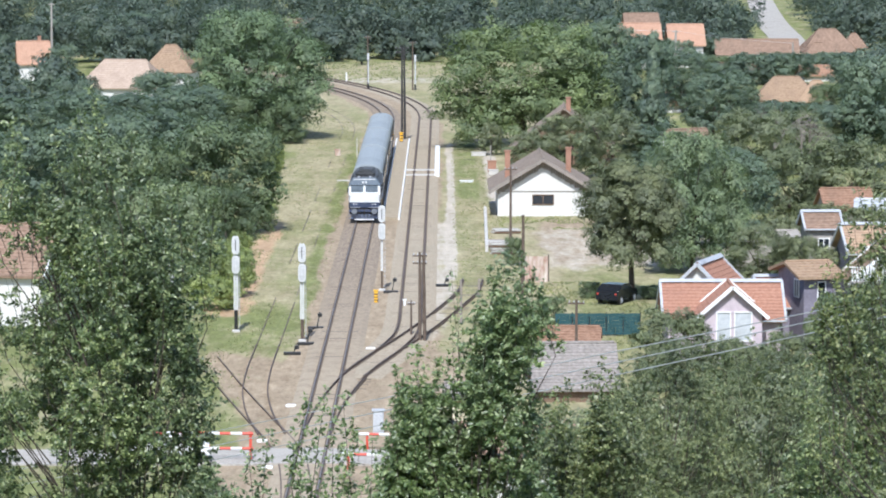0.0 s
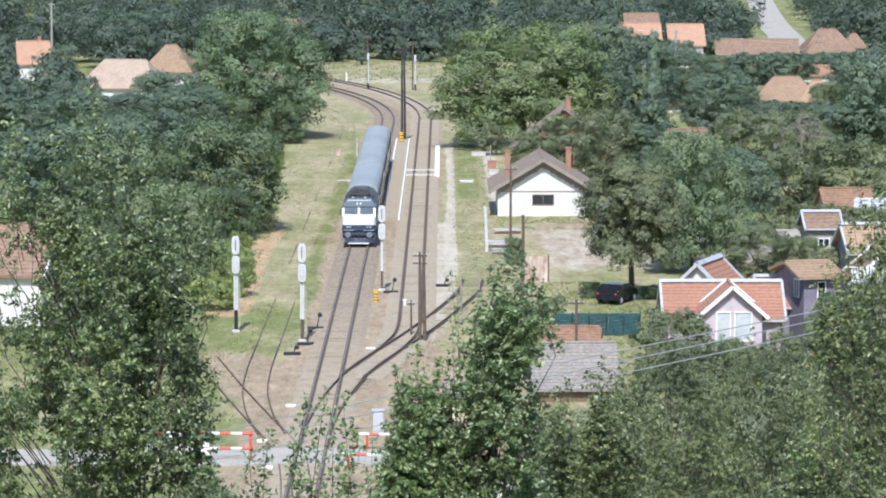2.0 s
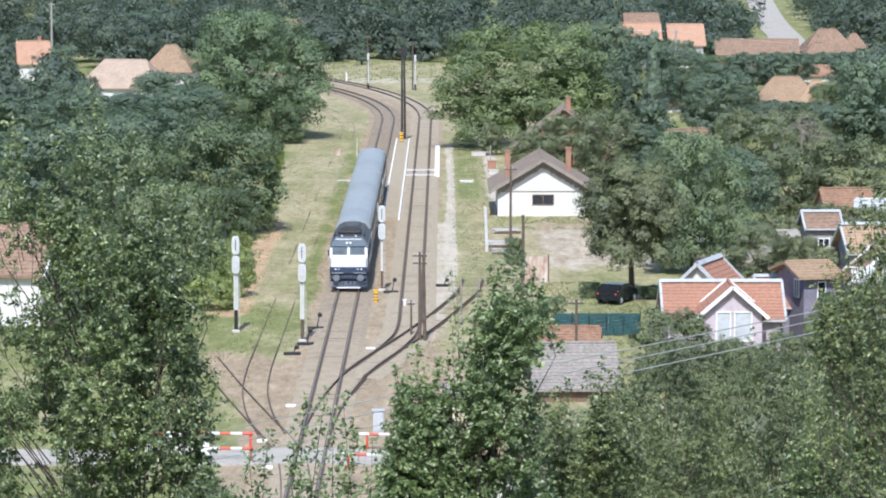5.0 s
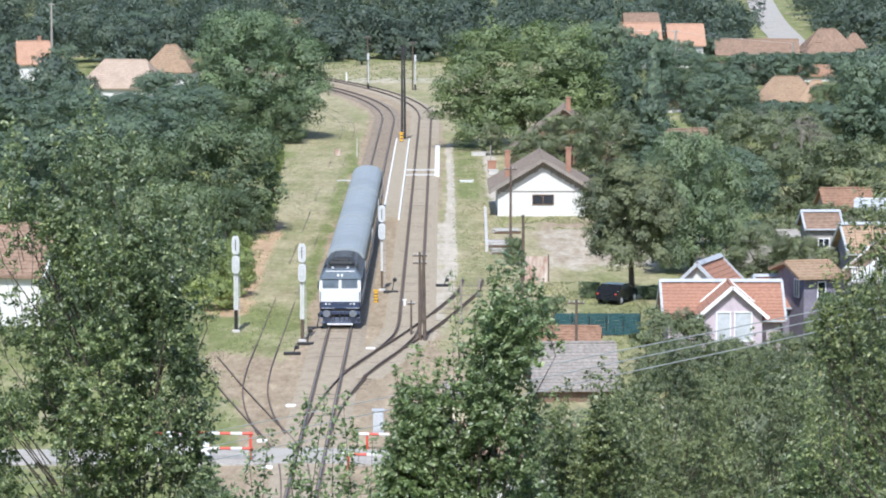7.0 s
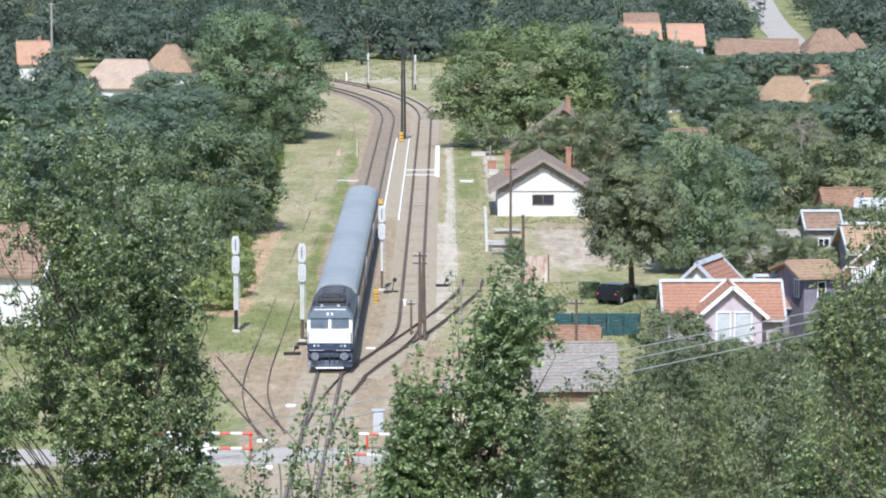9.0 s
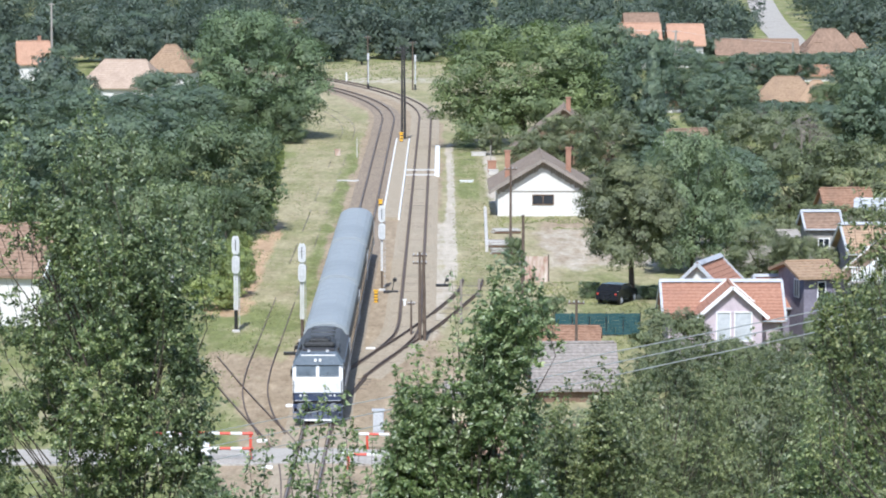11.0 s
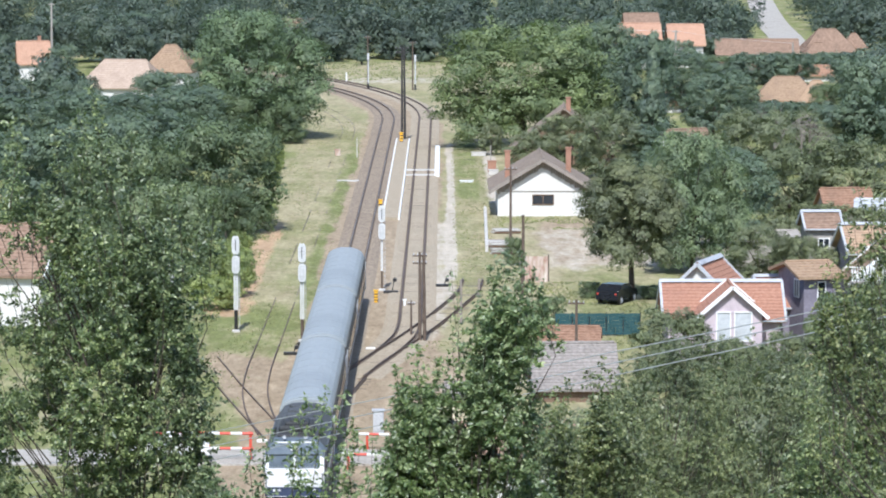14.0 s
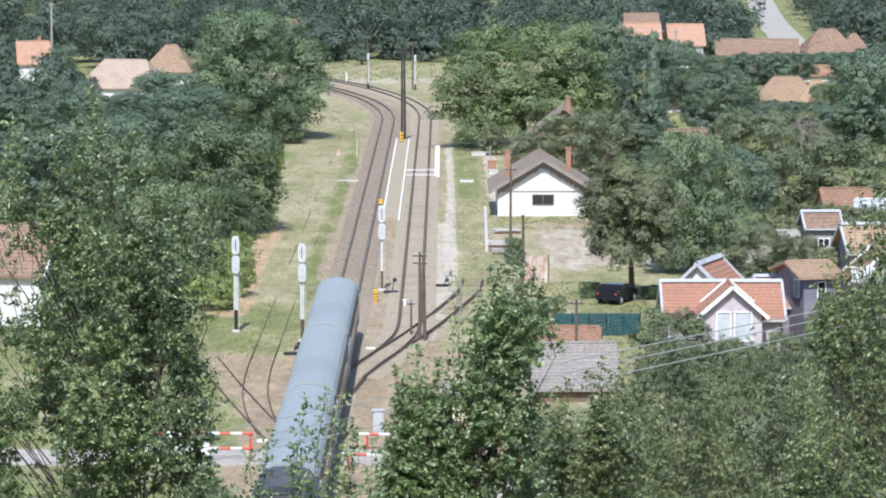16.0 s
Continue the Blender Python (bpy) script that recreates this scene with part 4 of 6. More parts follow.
house(31.9, 262.0, 4, 5.4, 6.0, 4.15, 1.65, M_OLDTILE, M_RENDERG, "grey two-storey house with a brown roof and zinc edges", 0.35, 0, 10, verge=M_GREYMETAL, windows=(("front", -1.5, 3.9, 1.0, 1.2), ("front", 1.2, 3.9, 1.0, 1.2)))
house(28.4, 271.0, 2, 2.4, 4.0, 4.9, 1.0, M_BROWNTILE, M_GREYCON, "narrow grey house with a brown roof and pale metal trim", 0.25, 0, 5, verge=M_GREYMETAL, windows=(("front", 0, 3.6, 0.9, 1.0),))
house(34.8, 312.0, 6, 4.0, 4.0, 2.8, 1.4, M_SHEDTILE, M_GREYCON, "small house with an orange tiled roof among trees", 0.3, 0, 8)
house(36.6, 308.0, -8, 2.4, 3.0, 2.9, 0.7, M_GREYMETAL, M_GREYCON, "small outbuilding with a pale blue-grey metal roof", 0.25, 0, 4, name="shed", category="shed")
house(25.6, 285.0, 0, 5.0, 5.0, 2.6, 0.5, M_GREYCON, M_GREYCON, "unfinished grey concrete block building", 0.1, 0, 4)
house(7.7, 214.0, 4, 4.6, 5.0, 1.1, 2.1, M_SHINGLE, M_WOOD, "low shed with a weathered grey shingle roof", 0.35, 0, 14, name="shed", category="shed")
house(8.0, 226.0, -4, 3.6, 3.0, 2.0, 0.7, M_SHEDTILE, M_WOOD, "small shed with a faded brown-orange tile roof", 0.2, 0, 6, name="shed", category="shed")


for o in porch.children_recursive:
    if o.name.startswith("pane"):
        o.data.materials[0] = M_CURTAIN
        tagged(o, "pale curtained pane")
for i in range(13):
    b = bmesh.new()
    box(b, -4.15, 3.3 - i * 0.2, 5.35, 0.04, 0.11, 0.85)
    part("balcony_slat", b, M_WHITE, big, "white balcony slat")
b = bmesh.new()
box(b, -3.85, 2.1, 4.85, 0.7, 2.8, 0.14)
part("balcony_floor", b, M_GREYCON, big)
b = bmesh.new()
box(b, -4.15, 2.1, 5.82, 0.08, 2.8, 0.08)
part("balcony_rail", b, M_WHITE, big)
house(3.4, 168.0, 4, 5.0, 5.0, 3.8, 1.5, M_BROWNTILE, M_RENDERW, "white walled house with a brown tiled roof among orchard trees", 0.35, 0, 10)
hut = house(1.15, 201.0, 0, 2.0, 2.0, 2.0, 0.6, M_SHINGLE, M_CREAM, "small cream crossing hut with a blue plinth", 0.2, 0, 5, name="hut", category="hut")
b = bmesh.new()
box(b, 0, -1.02, 0.3, 2.04, 0.06, 0.6)
part("plinth", b, M_NAVY, hut, "blue painted plinth")


# ---------- train ----------
WHEELS = []


def wheelset(parent, y):
    b = bmesh.new()
    for sx in (-1, 1):
        tube(b, (sx * 0.69, 0, 0), (sx * 0.80, 0, 0), 0.46, seg=20)
        for a in range(0, 360, 60):
            box(b, sx * 0.81, 0.27 * math.cos(radians(a)), 0.27 * math.sin(radians(a)), 0.03, 0.12, 0.12)
    tube(b, (-0.7, 0, 0), (0.7, 0, 0), 0.08, seg=8)
    o = part("wheelset", b, M_BOGIE, parent)
    o.matrix_basis = pose(0, y, 0.46)
    WHEELS.append((o, y))


def bogie(e, y, span):
    b = bmesh.new()
    for sx in (-1, 1):
        box(b, sx * 1.02, y, 0.55, 0.16, span + 0.9, 0.26, bevel=0.04)
        for k in (-1, 0, 1) if span > 3 else (-1, 1):
            box(b, sx * 1.04, y + k * span / 2, 0.46, 0.22, 0.36, 0.36, bevel=0.04)
    box(b, 0, y, 0.62, 2.0, 0.5, 0.2)
    o = part("bogie", b, M_BOGIE, e)
    for k in (-1, 0, 1) if span > 3 else (-1, 1):
        wheelset(o, y + k * span / 2)


def buffers(e, y, s, mat=None, r=0.25):
    for sx in (-1, 1):
        b = bmesh.new()
        tube(b, (sx * 0.875, y, 0.95), (sx * 0.875, y + s * 0.35, 0.95), 0.10, seg=12)
        tube(b, (sx * 0.875, y + s * 0.35, 0.95), (sx * 0.875, y + s * 0.41, 0.95), r, r - 0.01, seg=16)
        part("buffer", b, mat or M_BOGIE, e, "round steel buffer")


RAIL = 0.28


def coach():
    e = empty("passenger_coach", pose(MAIN, 400, RAIL), "blue-grey passenger coach with a plain rounded roof on the main line", "railway coach", "train")
    L = 25.5
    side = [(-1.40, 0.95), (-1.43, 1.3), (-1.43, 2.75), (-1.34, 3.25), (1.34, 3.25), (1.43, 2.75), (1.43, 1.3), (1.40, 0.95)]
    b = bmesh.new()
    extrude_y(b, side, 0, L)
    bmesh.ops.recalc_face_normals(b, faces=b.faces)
    # Shade on the flank is helped by the near-black side colour.
    part("body", b, M_COACHSIDE, e, "dark side walls, coloured darker still for shade")
    roof = [(1.37, 3.14), (1.33, 3.36), (1.20, 3.60), (0.95, 3.79), (0.62, 3.92), (0.3, 3.98)]
    prof = roof + [(-x, z) for x, z in roof[::-1]]
    b = bmesh.new()
    extrude_y(b, prof, 0.5, L - 0.5)
    extrude_y(b, [(x * 0.97, 3.14 + (z - 3.14) * 0.93) for x, z in prof], 0.02, 0.5)
    extrude_y(b, [(x * 0.97, 3.14 + (z - 3.14) * 0.93) for x, z in prof], L - 0.5, L - 0.02)
    bmesh.ops.recalc_face_normals(b, faces=b.faces)
    part("roof", b, M_ROOFBLUE, e, "blue-grey rounded roof")
    for i in range(9):
        b = bmesh.new()
        y = 1.6 + i * (L - 3.2) / 8
        ring = [(x * 1.006, 3.14 + (z - 3.14) * 1.012) for x, z in prof]
        extrude_y(b, ring, y - 0.025, y + 0.025)
        part("roof_seam", b, M_ROOFBLUE, e)
    pane = bmesh.new()
    box(pane, 0, 0, 0, 0.03, 1.3, 0.85)
    first = part("window", pane, M_GLASS, e, "dark coach window")
    first.matrix_basis = pose(1.43, 3.0, 2.22)
    for sx in (-1, 1):
        for i in range(11):
            if (sx, i) != (1, 0):
                shared("window", first.data, e, pose(sx * 1.43, 3.0 + i * 1.95, 2.22))
        for y in (1.0, L - 1.0):
            b = bmesh.new()
            box(b, sx * 1.44, y, 1.95, 0.04, 0.85, 1.95)
            part("door", b, M_GREYMETAL, e, "pale grey entrance door")
        b = bmesh.new()
        box(b, sx * 1.435, L / 2, 1.45, 0.02, L - 4.2, 0.14)
        part("stripe", b, M_GREYMETAL, e, "pale waist stripe")
    for y in (-0.25, L + 0.25):
        b = bmesh.new()
        box(b, 0, y, 2.1, 1.3, 0.5, 2.3, bevel=0.08)
        part("gangway", b, M_BLACK, e, "black rubber gangway bellows")
    b = bmesh.new()
    box(b, 0, L / 2, 0.75, 2.3, 9.0, 0.5, bevel=0.05)
    box(b, 0, L / 2, 0.9, 2.6, L - 0.4, 0.12)
    part("underframe", b, M_BOGIE, e)
    for y in (3.2, L - 3.2):
        bogie(e, y, 2.5)
    return e


def locomotive():
    e = empty("diesel_locomotive", pose(MAIN, 300, RAIL), "blue and white diesel locomotive with a sooty dark roof", "locomotive", "train")
    L = 13.4
    prof = [(-1.40, 1.0), (-1.41, 1.2), (-1.41, 3.15), (-0.98, 3.72), (-0.6, 3.86), (0.6, 3.86), (0.98, 3.72), (1.41, 3.15), (1.41, 1.2), (1.40, 1.0)]
    b = bmesh.new()
    extrude_y(b, prof[:3] + [(-1.40, 3.16), (1.40, 3.16)] + prof[7:], 1.9, L)
    bmesh.ops.recalc_face_normals(b, faces=b.faces)
    part("body", b, M_LOCOSIDE, e, "blue body side")
    b = bmesh.new()
    extrude_y(b, [(-1.39, 3.14), (-0.98, 3.72), (-0.6, 3.86), (0.6, 3.86), (0.98, 3.72), (1.39, 3.14)], 1.9, L - 0.3)
    bmesh.ops.recalc_face_normals(b, faces=b.faces)
    part("roof", b, M_LOCOROOF, e, "sooty dark roof")

    # Cab: nose profile in y and z, drawn across; the corners are chamfered.
    def across(pts, half, mat, name, label=""):
        bb = bmesh.new()
        rows = [[bb.verts.new((sx * half, y, z)) for y, z in pts] for sx in (-1, 1)]
        n = len(pts)
        for i in range(n):
            bb.faces.new((rows[0][i], rows[0][(i + 1) % n], rows[1][(i + 1) % n], rows[1][i]))
        bb.faces.new(rows[0][::-1])
        bb.faces.new(rows[1])
        bmesh.ops.recalc_face_normals(bb, faces=bb.faces)
        vert = [ed for ed in bb.edges if abs(ed.verts[0].co.x - ed.verts[1].co.x) < 1e-4 and ed.verts[0].co.y < 0.9 and ed.verts[1].co.y < 0.9 and abs(ed.verts[0].co.z - ed.verts[1].co.z) > 0.2]
        bmesh.ops.bevel(bb, geom=vert, offset=0.10, segments=2, affect="EDGES")
        return part(name, bb, mat, e, label)
    across([(0.01, 1.26), (0.0, 1.68), (1.9, 1.68), (1.9, 1.26)], 1.36, M_NAVY, "lower_nose", "dark blue lower nose")
    across([(0.12, 0.55), (0.10, 1.28), (1.9, 1.28), (1.9, 0.55)], 1.30, M_BOGIE, "nose_recess", "dark recess behind the buffers")
    across([(-0.01, 1.68), (-0.01, 2.44), (0.04, 2.48), (0.30, 3.26), (1.9, 3.26), (1.9, 1.68)], 1.362, M_CABWHITE, "cab_front", "white cab front")
    b = bmesh.new()
    # sloped hood above the windscreens
    v = [b.verts.new(p) for p in ((-1.35, 0.18, 3.262), (1.35, 0.18, 3.262), (1.0, 1.05, 3.72), (-1.0, 1.05, 3.72), (-1.40, 1.9, 3.262), (1.40, 1.9, 3.262), (0.99, 1.9, 3.82), (-0.99, 1.9, 3.82))]
    for q in ((0, 1, 2, 3), (3, 2, 6, 7), (0, 3, 7, 4), (1, 5, 6, 2), (0, 4, 5, 1), (4, 7, 6, 5)):
        b.faces.new([v[i] for i in q])
    bmesh.ops.recalc_face_normals(b, faces=b.faces)
    part("hood", b, M_HOOD, e, "blue-grey sloped roof hood")
    for sx in (-1, 1):
        b = bmesh.new()
        box(b, sx * 0.63, 0.185, 2.93, 1.00, 0.03, 0.54, Matrix.Rotation(math.atan2(-0.26, 0.78), 4, "X"), 0.0)
        part("windscreen", b, M_WINDSCREEN, e, "windscreen with reflected sky in its grey colour")
        b = bmesh.new()
        tube(b, (sx * 0.13, 0.62, 3.50), (sx * 0.13, 0.36, 3.48), 0.075, seg=14)
        part("headlight", b, M_WHITE, e, "round roof headlight")
        b = bmesh.new()
        box(b, sx * 0.70, -0.02, 1.56, 0.18, 0.06, 0.10, bevel=0.03)
        part("headlight", b, M_GREYMETAL, e, "lower lamp cluster")
        b = bmesh.new()
        tube(b, (sx * 1.3, -0.05, 1.0), (sx * 1.3, -0.05, 2.4), 0.02, seg=6)
        part("handrail", b, M_BOGIE, e)
        b = bmesh.new()
        box(b, sx * 1.42, 1.0, 2.75, 0.03, 0.9, 0.6)
        part("side_window", b, M_GLASS, e)
        b = bmesh.new()
        box(b, sx * 1.415, L / 2 + 1, 1.75, 0.03, L - 4, 0.16)
        part("stripe", b, M_WHITE, e, "white side stripe")
        for i in range(4):
            b = bmesh.new()
            for k in range(7):
                box(b, sx * 1.42, 4.2 + i * 2.2, 2.4 + k * 0.09, 0.04, 1.8, 0.05)
            part("louvre", b, M_LOCOROOF, e)
    b = bmesh.new()
    box(b, 0, 0.96, 3.72, 1.9, 0.05, 0.06)
    part("roof_rail", b, M_WHITE, e, "thin white rail above the cab")
    b = bmesh.new()
    box(b, 0, 2.5, 3.86, 1.75, 0.9, 0.08, bevel=0.03)
    part("roof_hatch", b, M_BOGIE, e)
    b = bmesh.new()
    box(b, 0, -0.03, 1.60, 0.5, 0.03, 0.08)
    part("number_board", b, M_LOCOSIDE, e, "small plate with an unreadable bar")
    b = bmesh.new()
    box(b, 0, 0.05, 0.95, 2.7, 0.35, 0.22, bevel=0.03)
    part("buffer_beam", b, M_NAVY, e)
    b = bmesh.new()
    box(b, 0, -0.12, 0.45, 2.3, 0.06, 0.42, Matrix.Rotation(0.25, 4, "X"))
    part("plough", b, M_PLOUGH, e, "scuffed blue snow plough")
    b = bmesh.new()
    box(b, 0, -0.22, 0.20, 1.7, 0.06, 0.09)
    part("step", b, M_WHITE, e, "pale step edge")
    b = bmesh.new()
    box(b, 0, -0.2, 0.9, 0.12, 0.4, 0.3, bevel=0.03)
    part("coupling", b, M_BOGIE, e)
    buffers(e, -0.1, -1, M_BUFFER, 0.25)
    for x in (-0.55, -0.38, 0.30, 0.60):
        b = bmesh.new()
        tube(b, (x, -0.14, 1.05), (x * 1.02, -0.30, 0.72), 0.028, seg=6)
        tube(b, (x * 1.02, -0.30, 0.72), (x * 0.9, -0.24, 0.40), 0.028, seg=6)
        part("brake_hose", b, M_BOGIE, e, "black rubber brake hose")
    for sx in (-1, 1):
        b = bmesh.new()
        for z in (0.30, 0.62):
            box(b, sx * 1.16, -0.10, z, 0.36, 0.26, 0.04)
        for x in (-0.17, 0.17):
            box(b, sx * 1.16 + x, -0.10, 0.60, 0.03, 0.05, 0.72)
        part("shunter_step", b, M_PLOUGH, e, "scuffed blue shunter's step")
        b = bmesh.new()
        tube(b, (sx * 0.35, -0.06, 1.28), (sx * 1.25, -0.06, 1.28), 0.022, seg=6)
        for x in (0.4, 0.8, 1.2):
            tube(b, (sx * x, 0.02, 1.28), (sx * x, -0.06, 1.28), 0.016, seg=6)
        part("grab_rail", b, M_GREYMETAL, e, "pale steel grab rail")
        b = bmesh.new()
        tube(b, (sx * 0.93, 0.0, 1.56), (sx * 0.93, -0.06, 1.56), 0.07, 0.06, 12)
        part("marker_lamp", b, M_CABWHITE, e, "small round marker lamp")
        b = bmesh.new()
        for x0, z0, dx, dz in ((0.63, 3.21, 1.10, 0.05), (0.63, 2.64, 1.10, 0.05), (0.105, 2.925, 0.05, 0.62), (1.155, 2.925, 0.05, 0.62)):
            box(b, sx * x0, 0.015 + (z0 - 2.45) * 0.333, z0, dx, 0.03, dz, Matrix.Rotation(math.atan2(-0.26, 0.78), 4, "X"))
        part("windscreen_frame", b, M_HOOD, e, "dark rubber windscreen frame")
        b = bmesh.new()
        tube(b, (sx * 0.35, 0.05, 2.62), (sx * 0.62, 0.13, 2.88), 0.010, seg=5)
        part("wiper", b, M_BLACK, e, "thin black wiper")
        b = bmesh.new()
        box(b, sx * 1.47, 0.62, 2.75, 0.06, 0.10, 0.42, bevel=0.02)
        part("mirror", b, M_BOGIE, e, "dark rear-view mirror")
    b = bmesh.new()
    box(b, 0, -0.025, 1.70, 2.55, 0.03, 0.05)
    part("waist_strip", b, M_LOCOSIDE, e, "narrow dark strip below the white front")
    b = bmesh.new()
    tube(b, (0, -0.1, 0.98), (0, -0.42, 0.80), 0.045, seg=8)
    tube(b, (0, -0.42, 0.80), (0, -0.36, 0.50), 0.04, seg=8)
    part("screw_coupling", b, M_BOGIE, e, "hanging screw coupling")
    # roof gear: raised exhaust block, fan housings, horn
    b = bmesh.new()
    box(b, 0, 4.4, 3.98, 1.75, 2.2, 0.34, bevel=0.12)
    box(b, 0, 4.2, 4.20, 1.15, 1.5, 0.24, bevel=0.08)
    box(b, 0, 3.9, 4.34, 0.7, 0.7, 0.10, bevel=0.03)
    part("exhaust_housing", b, M_SOOT, e, "sooty raised exhaust housing")
    for sx in (-1, 1):
        b = bmesh.new()
        box(b, sx * 1.08, 4.2, 3.78, 0.10, 1.9, 0.14, bevel=0.03)
        part("roof_duct", b, M_SOOT, e)
    for y in (6.9, 8.4, 10.2, 11.8):
        b = bmesh.new()
        tube(b, (0, y, 3.84), (0, y, 3.98), 0.72, 0.68, 20)
        part("roof_fan", b, M_LOCOROOF, e)
    for sx in (-1, 1):
        b = bmesh.new()
        tube(b, (sx * 0.5, 1.6, 3.92), (sx * 0.5, 1.1, 3.94), 0.04, 0.09, 10)
        part("horn", b, M_GREYMETAL, e)
    b = bmesh.new()
    box(b, 0, L / 2, 0.7, 2.5, 5.0, 0.7, bevel=0.1)
    box(b, 0, L / 2, 0.98, 2.7, L - 0.2, 0.14)
    part("fuel_tank", b, M_BOGIE, e)
    for y in (3.0, L - 3.0):
        bogie(e, y, 3.4)
    return e


LOCO = locomotive()
COACHES = [coach() for i in range(3)]


# ---------- signals, posts, wires ----------
def signal(x, y, h, label, foot=None, slim=1.0):
    e = empty("railway_signal", pose(x, y, 0), label, "railway signal", "signals of the station")
    b = bmesh.new()
    box(b, 0, 0, 0.04, 0.5, 0.5, 0.24, bevel=0.05)
    part("footing", b, M_CONCRETE, e)
    b = bmesh.new()
    tube(b, (0, 0, 0.2), (0, 0, 1.5), 0.13 * slim, 0.13 * slim, 10)
    part("mast_base", b, foot or M_BLACK, e, "dull painted mast foot")
    b = bmesh.new()
    for sx in (-1, 1):
        box(b, sx * 0.11 * slim, 0, (1.5 + h) / 2, 0.085 * slim, 0.09, h - 1.5)
    n = int((h - 1.6) / 0.14)
    for i in range(n):
        box(b, 0, 0, 1.6 + i * 0.14, 0.18 * slim, 0.06, 0.085)
    part("mast", b, M_SILVER, e, "silver-white lattice mast")
    b = bmesh.new()
    box(b, 0.24, 0.12, h / 2, 0.03, 0.03, h - 0.6)
    for i in range(int(h / 0.35)):
        box(b, 0.19, 0.12, 0.4 + i * 0.35, 0.12, 0.025, 0.025)
    part("ladder", b, M_GREYMETAL, e)
    for k, (z, hh) in enumerate(((h - 0.62, 1.24), (h - 1.95, 1.2))):
        b = bmesh.new()
        pts = []
        for i in range(20):
            a = 2 * math.pi * i / 20
            pts.append((0.26 * math.copysign(abs(math.cos(a)) ** 0.5, math.cos(a)), (hh / 2) * math.copysign(abs(math.sin(a)) ** 0.5, math.sin(a))))
        extrude_y(b, pts, -0.22, -0.19)
        for f in b.faces:
            f.material_index = 0
        extrude_y(b, [(p * 0.72, q * 0.86) for p, q in pts], -0.225, -0.205, 1)
        bmesh.ops.translate(b, verts=b.verts, vec=(0, 0, z))
        bmesh.ops.recalc_face_normals(b, faces=b.faces)
        head = part("signal_head", b, [M_SILVER, M_BOARD], e, "pale rimmed oval signal board")
        b = bmesh.new()
        box(b, 0, -0.235, z, 0.05, 0.03, hh * 0.62, bevel=0.01)
        part("lamp_panel", b, M_BLACK if k == 0 else M_SILVER, head)
    return e


signal(-14.12, 245.0, 6.6, "white lattice colour-light signal with a black foot on grass")
signal(-9.40, 239.8, 6.6, "white lattice colour-light signal beside the main line", M_WOODPOLE, 0.9)
signal(-4.59, 270.1, 6.45, "slim white colour-light signal between two tracks", M_WOODPOLE, 0.62)
signal(-19.4, 255.8, 4.2, "white signal mast half hidden by bushes")


def pole(x, y, h, r, label, arms=1, mat=None, z=0.0, twin=False, arm_w=1.3, name="utility_pole"):
    e = empty(name, pose(x, y, z), label, "utility pole")
    b = bmesh.new()
    tube(b, (0, 0, -0.3), (0, 0, h), r * 1.25, r * 0.85, 10)
    if twin:
        tube(b, (0.34, 0, -0.3), (0.26, 0, h * 0.97), r * 1.2, r * 0.85, 10)
    part("post", b, mat or M_WOODPOLE, e)
    for i in range(arms):
        zz = h - 0.25 - i * 0.5
        b = bmesh.new()
        box(b, 0, 0, zz, arm_w, 0.09, 0.11)
        part("crossarm", b, mat or M_WOODPOLE, e)
        for k in range(4):
            b = bmesh.new()
            tube(b, ((k - 1.5) * arm_w / 3.4, 0, zz + 0.05), ((k - 1.5) * arm_w / 3.4, 0, zz + 0.18), 0.035, 0.025, 8)
            part("insulator", b, M_GREYMETAL, e, "grey porcelain insulator")
    return e


pole(-1.55, 240.0, 6.0, 0.10, "dark brown twin wooden line post with insulators", 2, None, 0, True, 0.95)
pole(1.25, 249.6, 3.1, 0.09, "weathered grey wooden post beside the connecting track", 0, M_FASCIA)
pole(2.66, 265.6, 1.4, 0.10, "short grey wooden stop post at the end of the track", 0, M_FASCIA)
pole(-2.15, 243.0, 2.4, 0.07, "short dark wooden post beside the track", 1, None, 0, False, 0.5)
pole(-4.85, 428.0, 11.3, 0.125, "tall tarred wooden twin pole on the platform end", 2, M_BOGIE, 0, True, 1.6)
pole(-11.2, 538.0, 7.9, 0.10, "tall dark wooden pole beside the bend", 1, None, 0, False, 1.0)
pole(-4.5, 535.5, 7.2, 0.10, "dark wooden pole beside the bend", 1, None, 0, False, 1.0)
for x, y, h in ((-11.1, 537.0, 5.2), (-4.1, 534.5, 5.1)):
    e = empty("railway_signal", pose(x, y, 0), "distant white lattice signal mast beside the bend", "railway signal", "signals of the station")
    b = bmesh.new()
    tube(b, (0, 0, -0.1), (0, 0, 0.9), 0.13, seg=8)
    part("mast_base", b, M_BLACK, e, "black mast foot")
    b = bmesh.new()
    tube(b, (0, 0, 0.9), (0, 0, h), 0.12, 0.10, 8)
    part("mast", b, M_BOARD, e, "pale mast")
    b = bmesh.new()
    box(b, 0, -0.2, h - 0.4, 0.34, 0.12, 1.1, bevel=0.05)
    part("signal_head", b, M_BOARD, e, "pale oval signal board")
pole(5.55, 295.5, 7.4, 0.10, "slim brown wooden pole by the station yard", 1, None, 0, False, 1.0)
pole(5.95, 267.3, 6.0, 0.12, "brown wooden pole in the yard", 0)
pole(8.25, 222.0, 4.9, 0.09, "wooden village power pole with crossarm", 1, None, 0, False, 1.0)
pole(-55.9, 517.0, 13.5, 0.16, "tall grey village lighting pole", 1, M_GREYCON, 0, False, 0.8)
pole(37.8, 588.0, 6.7, 0.20, "concrete power pole among houses", 1, M_GREYCON, 0, False, 1.2)
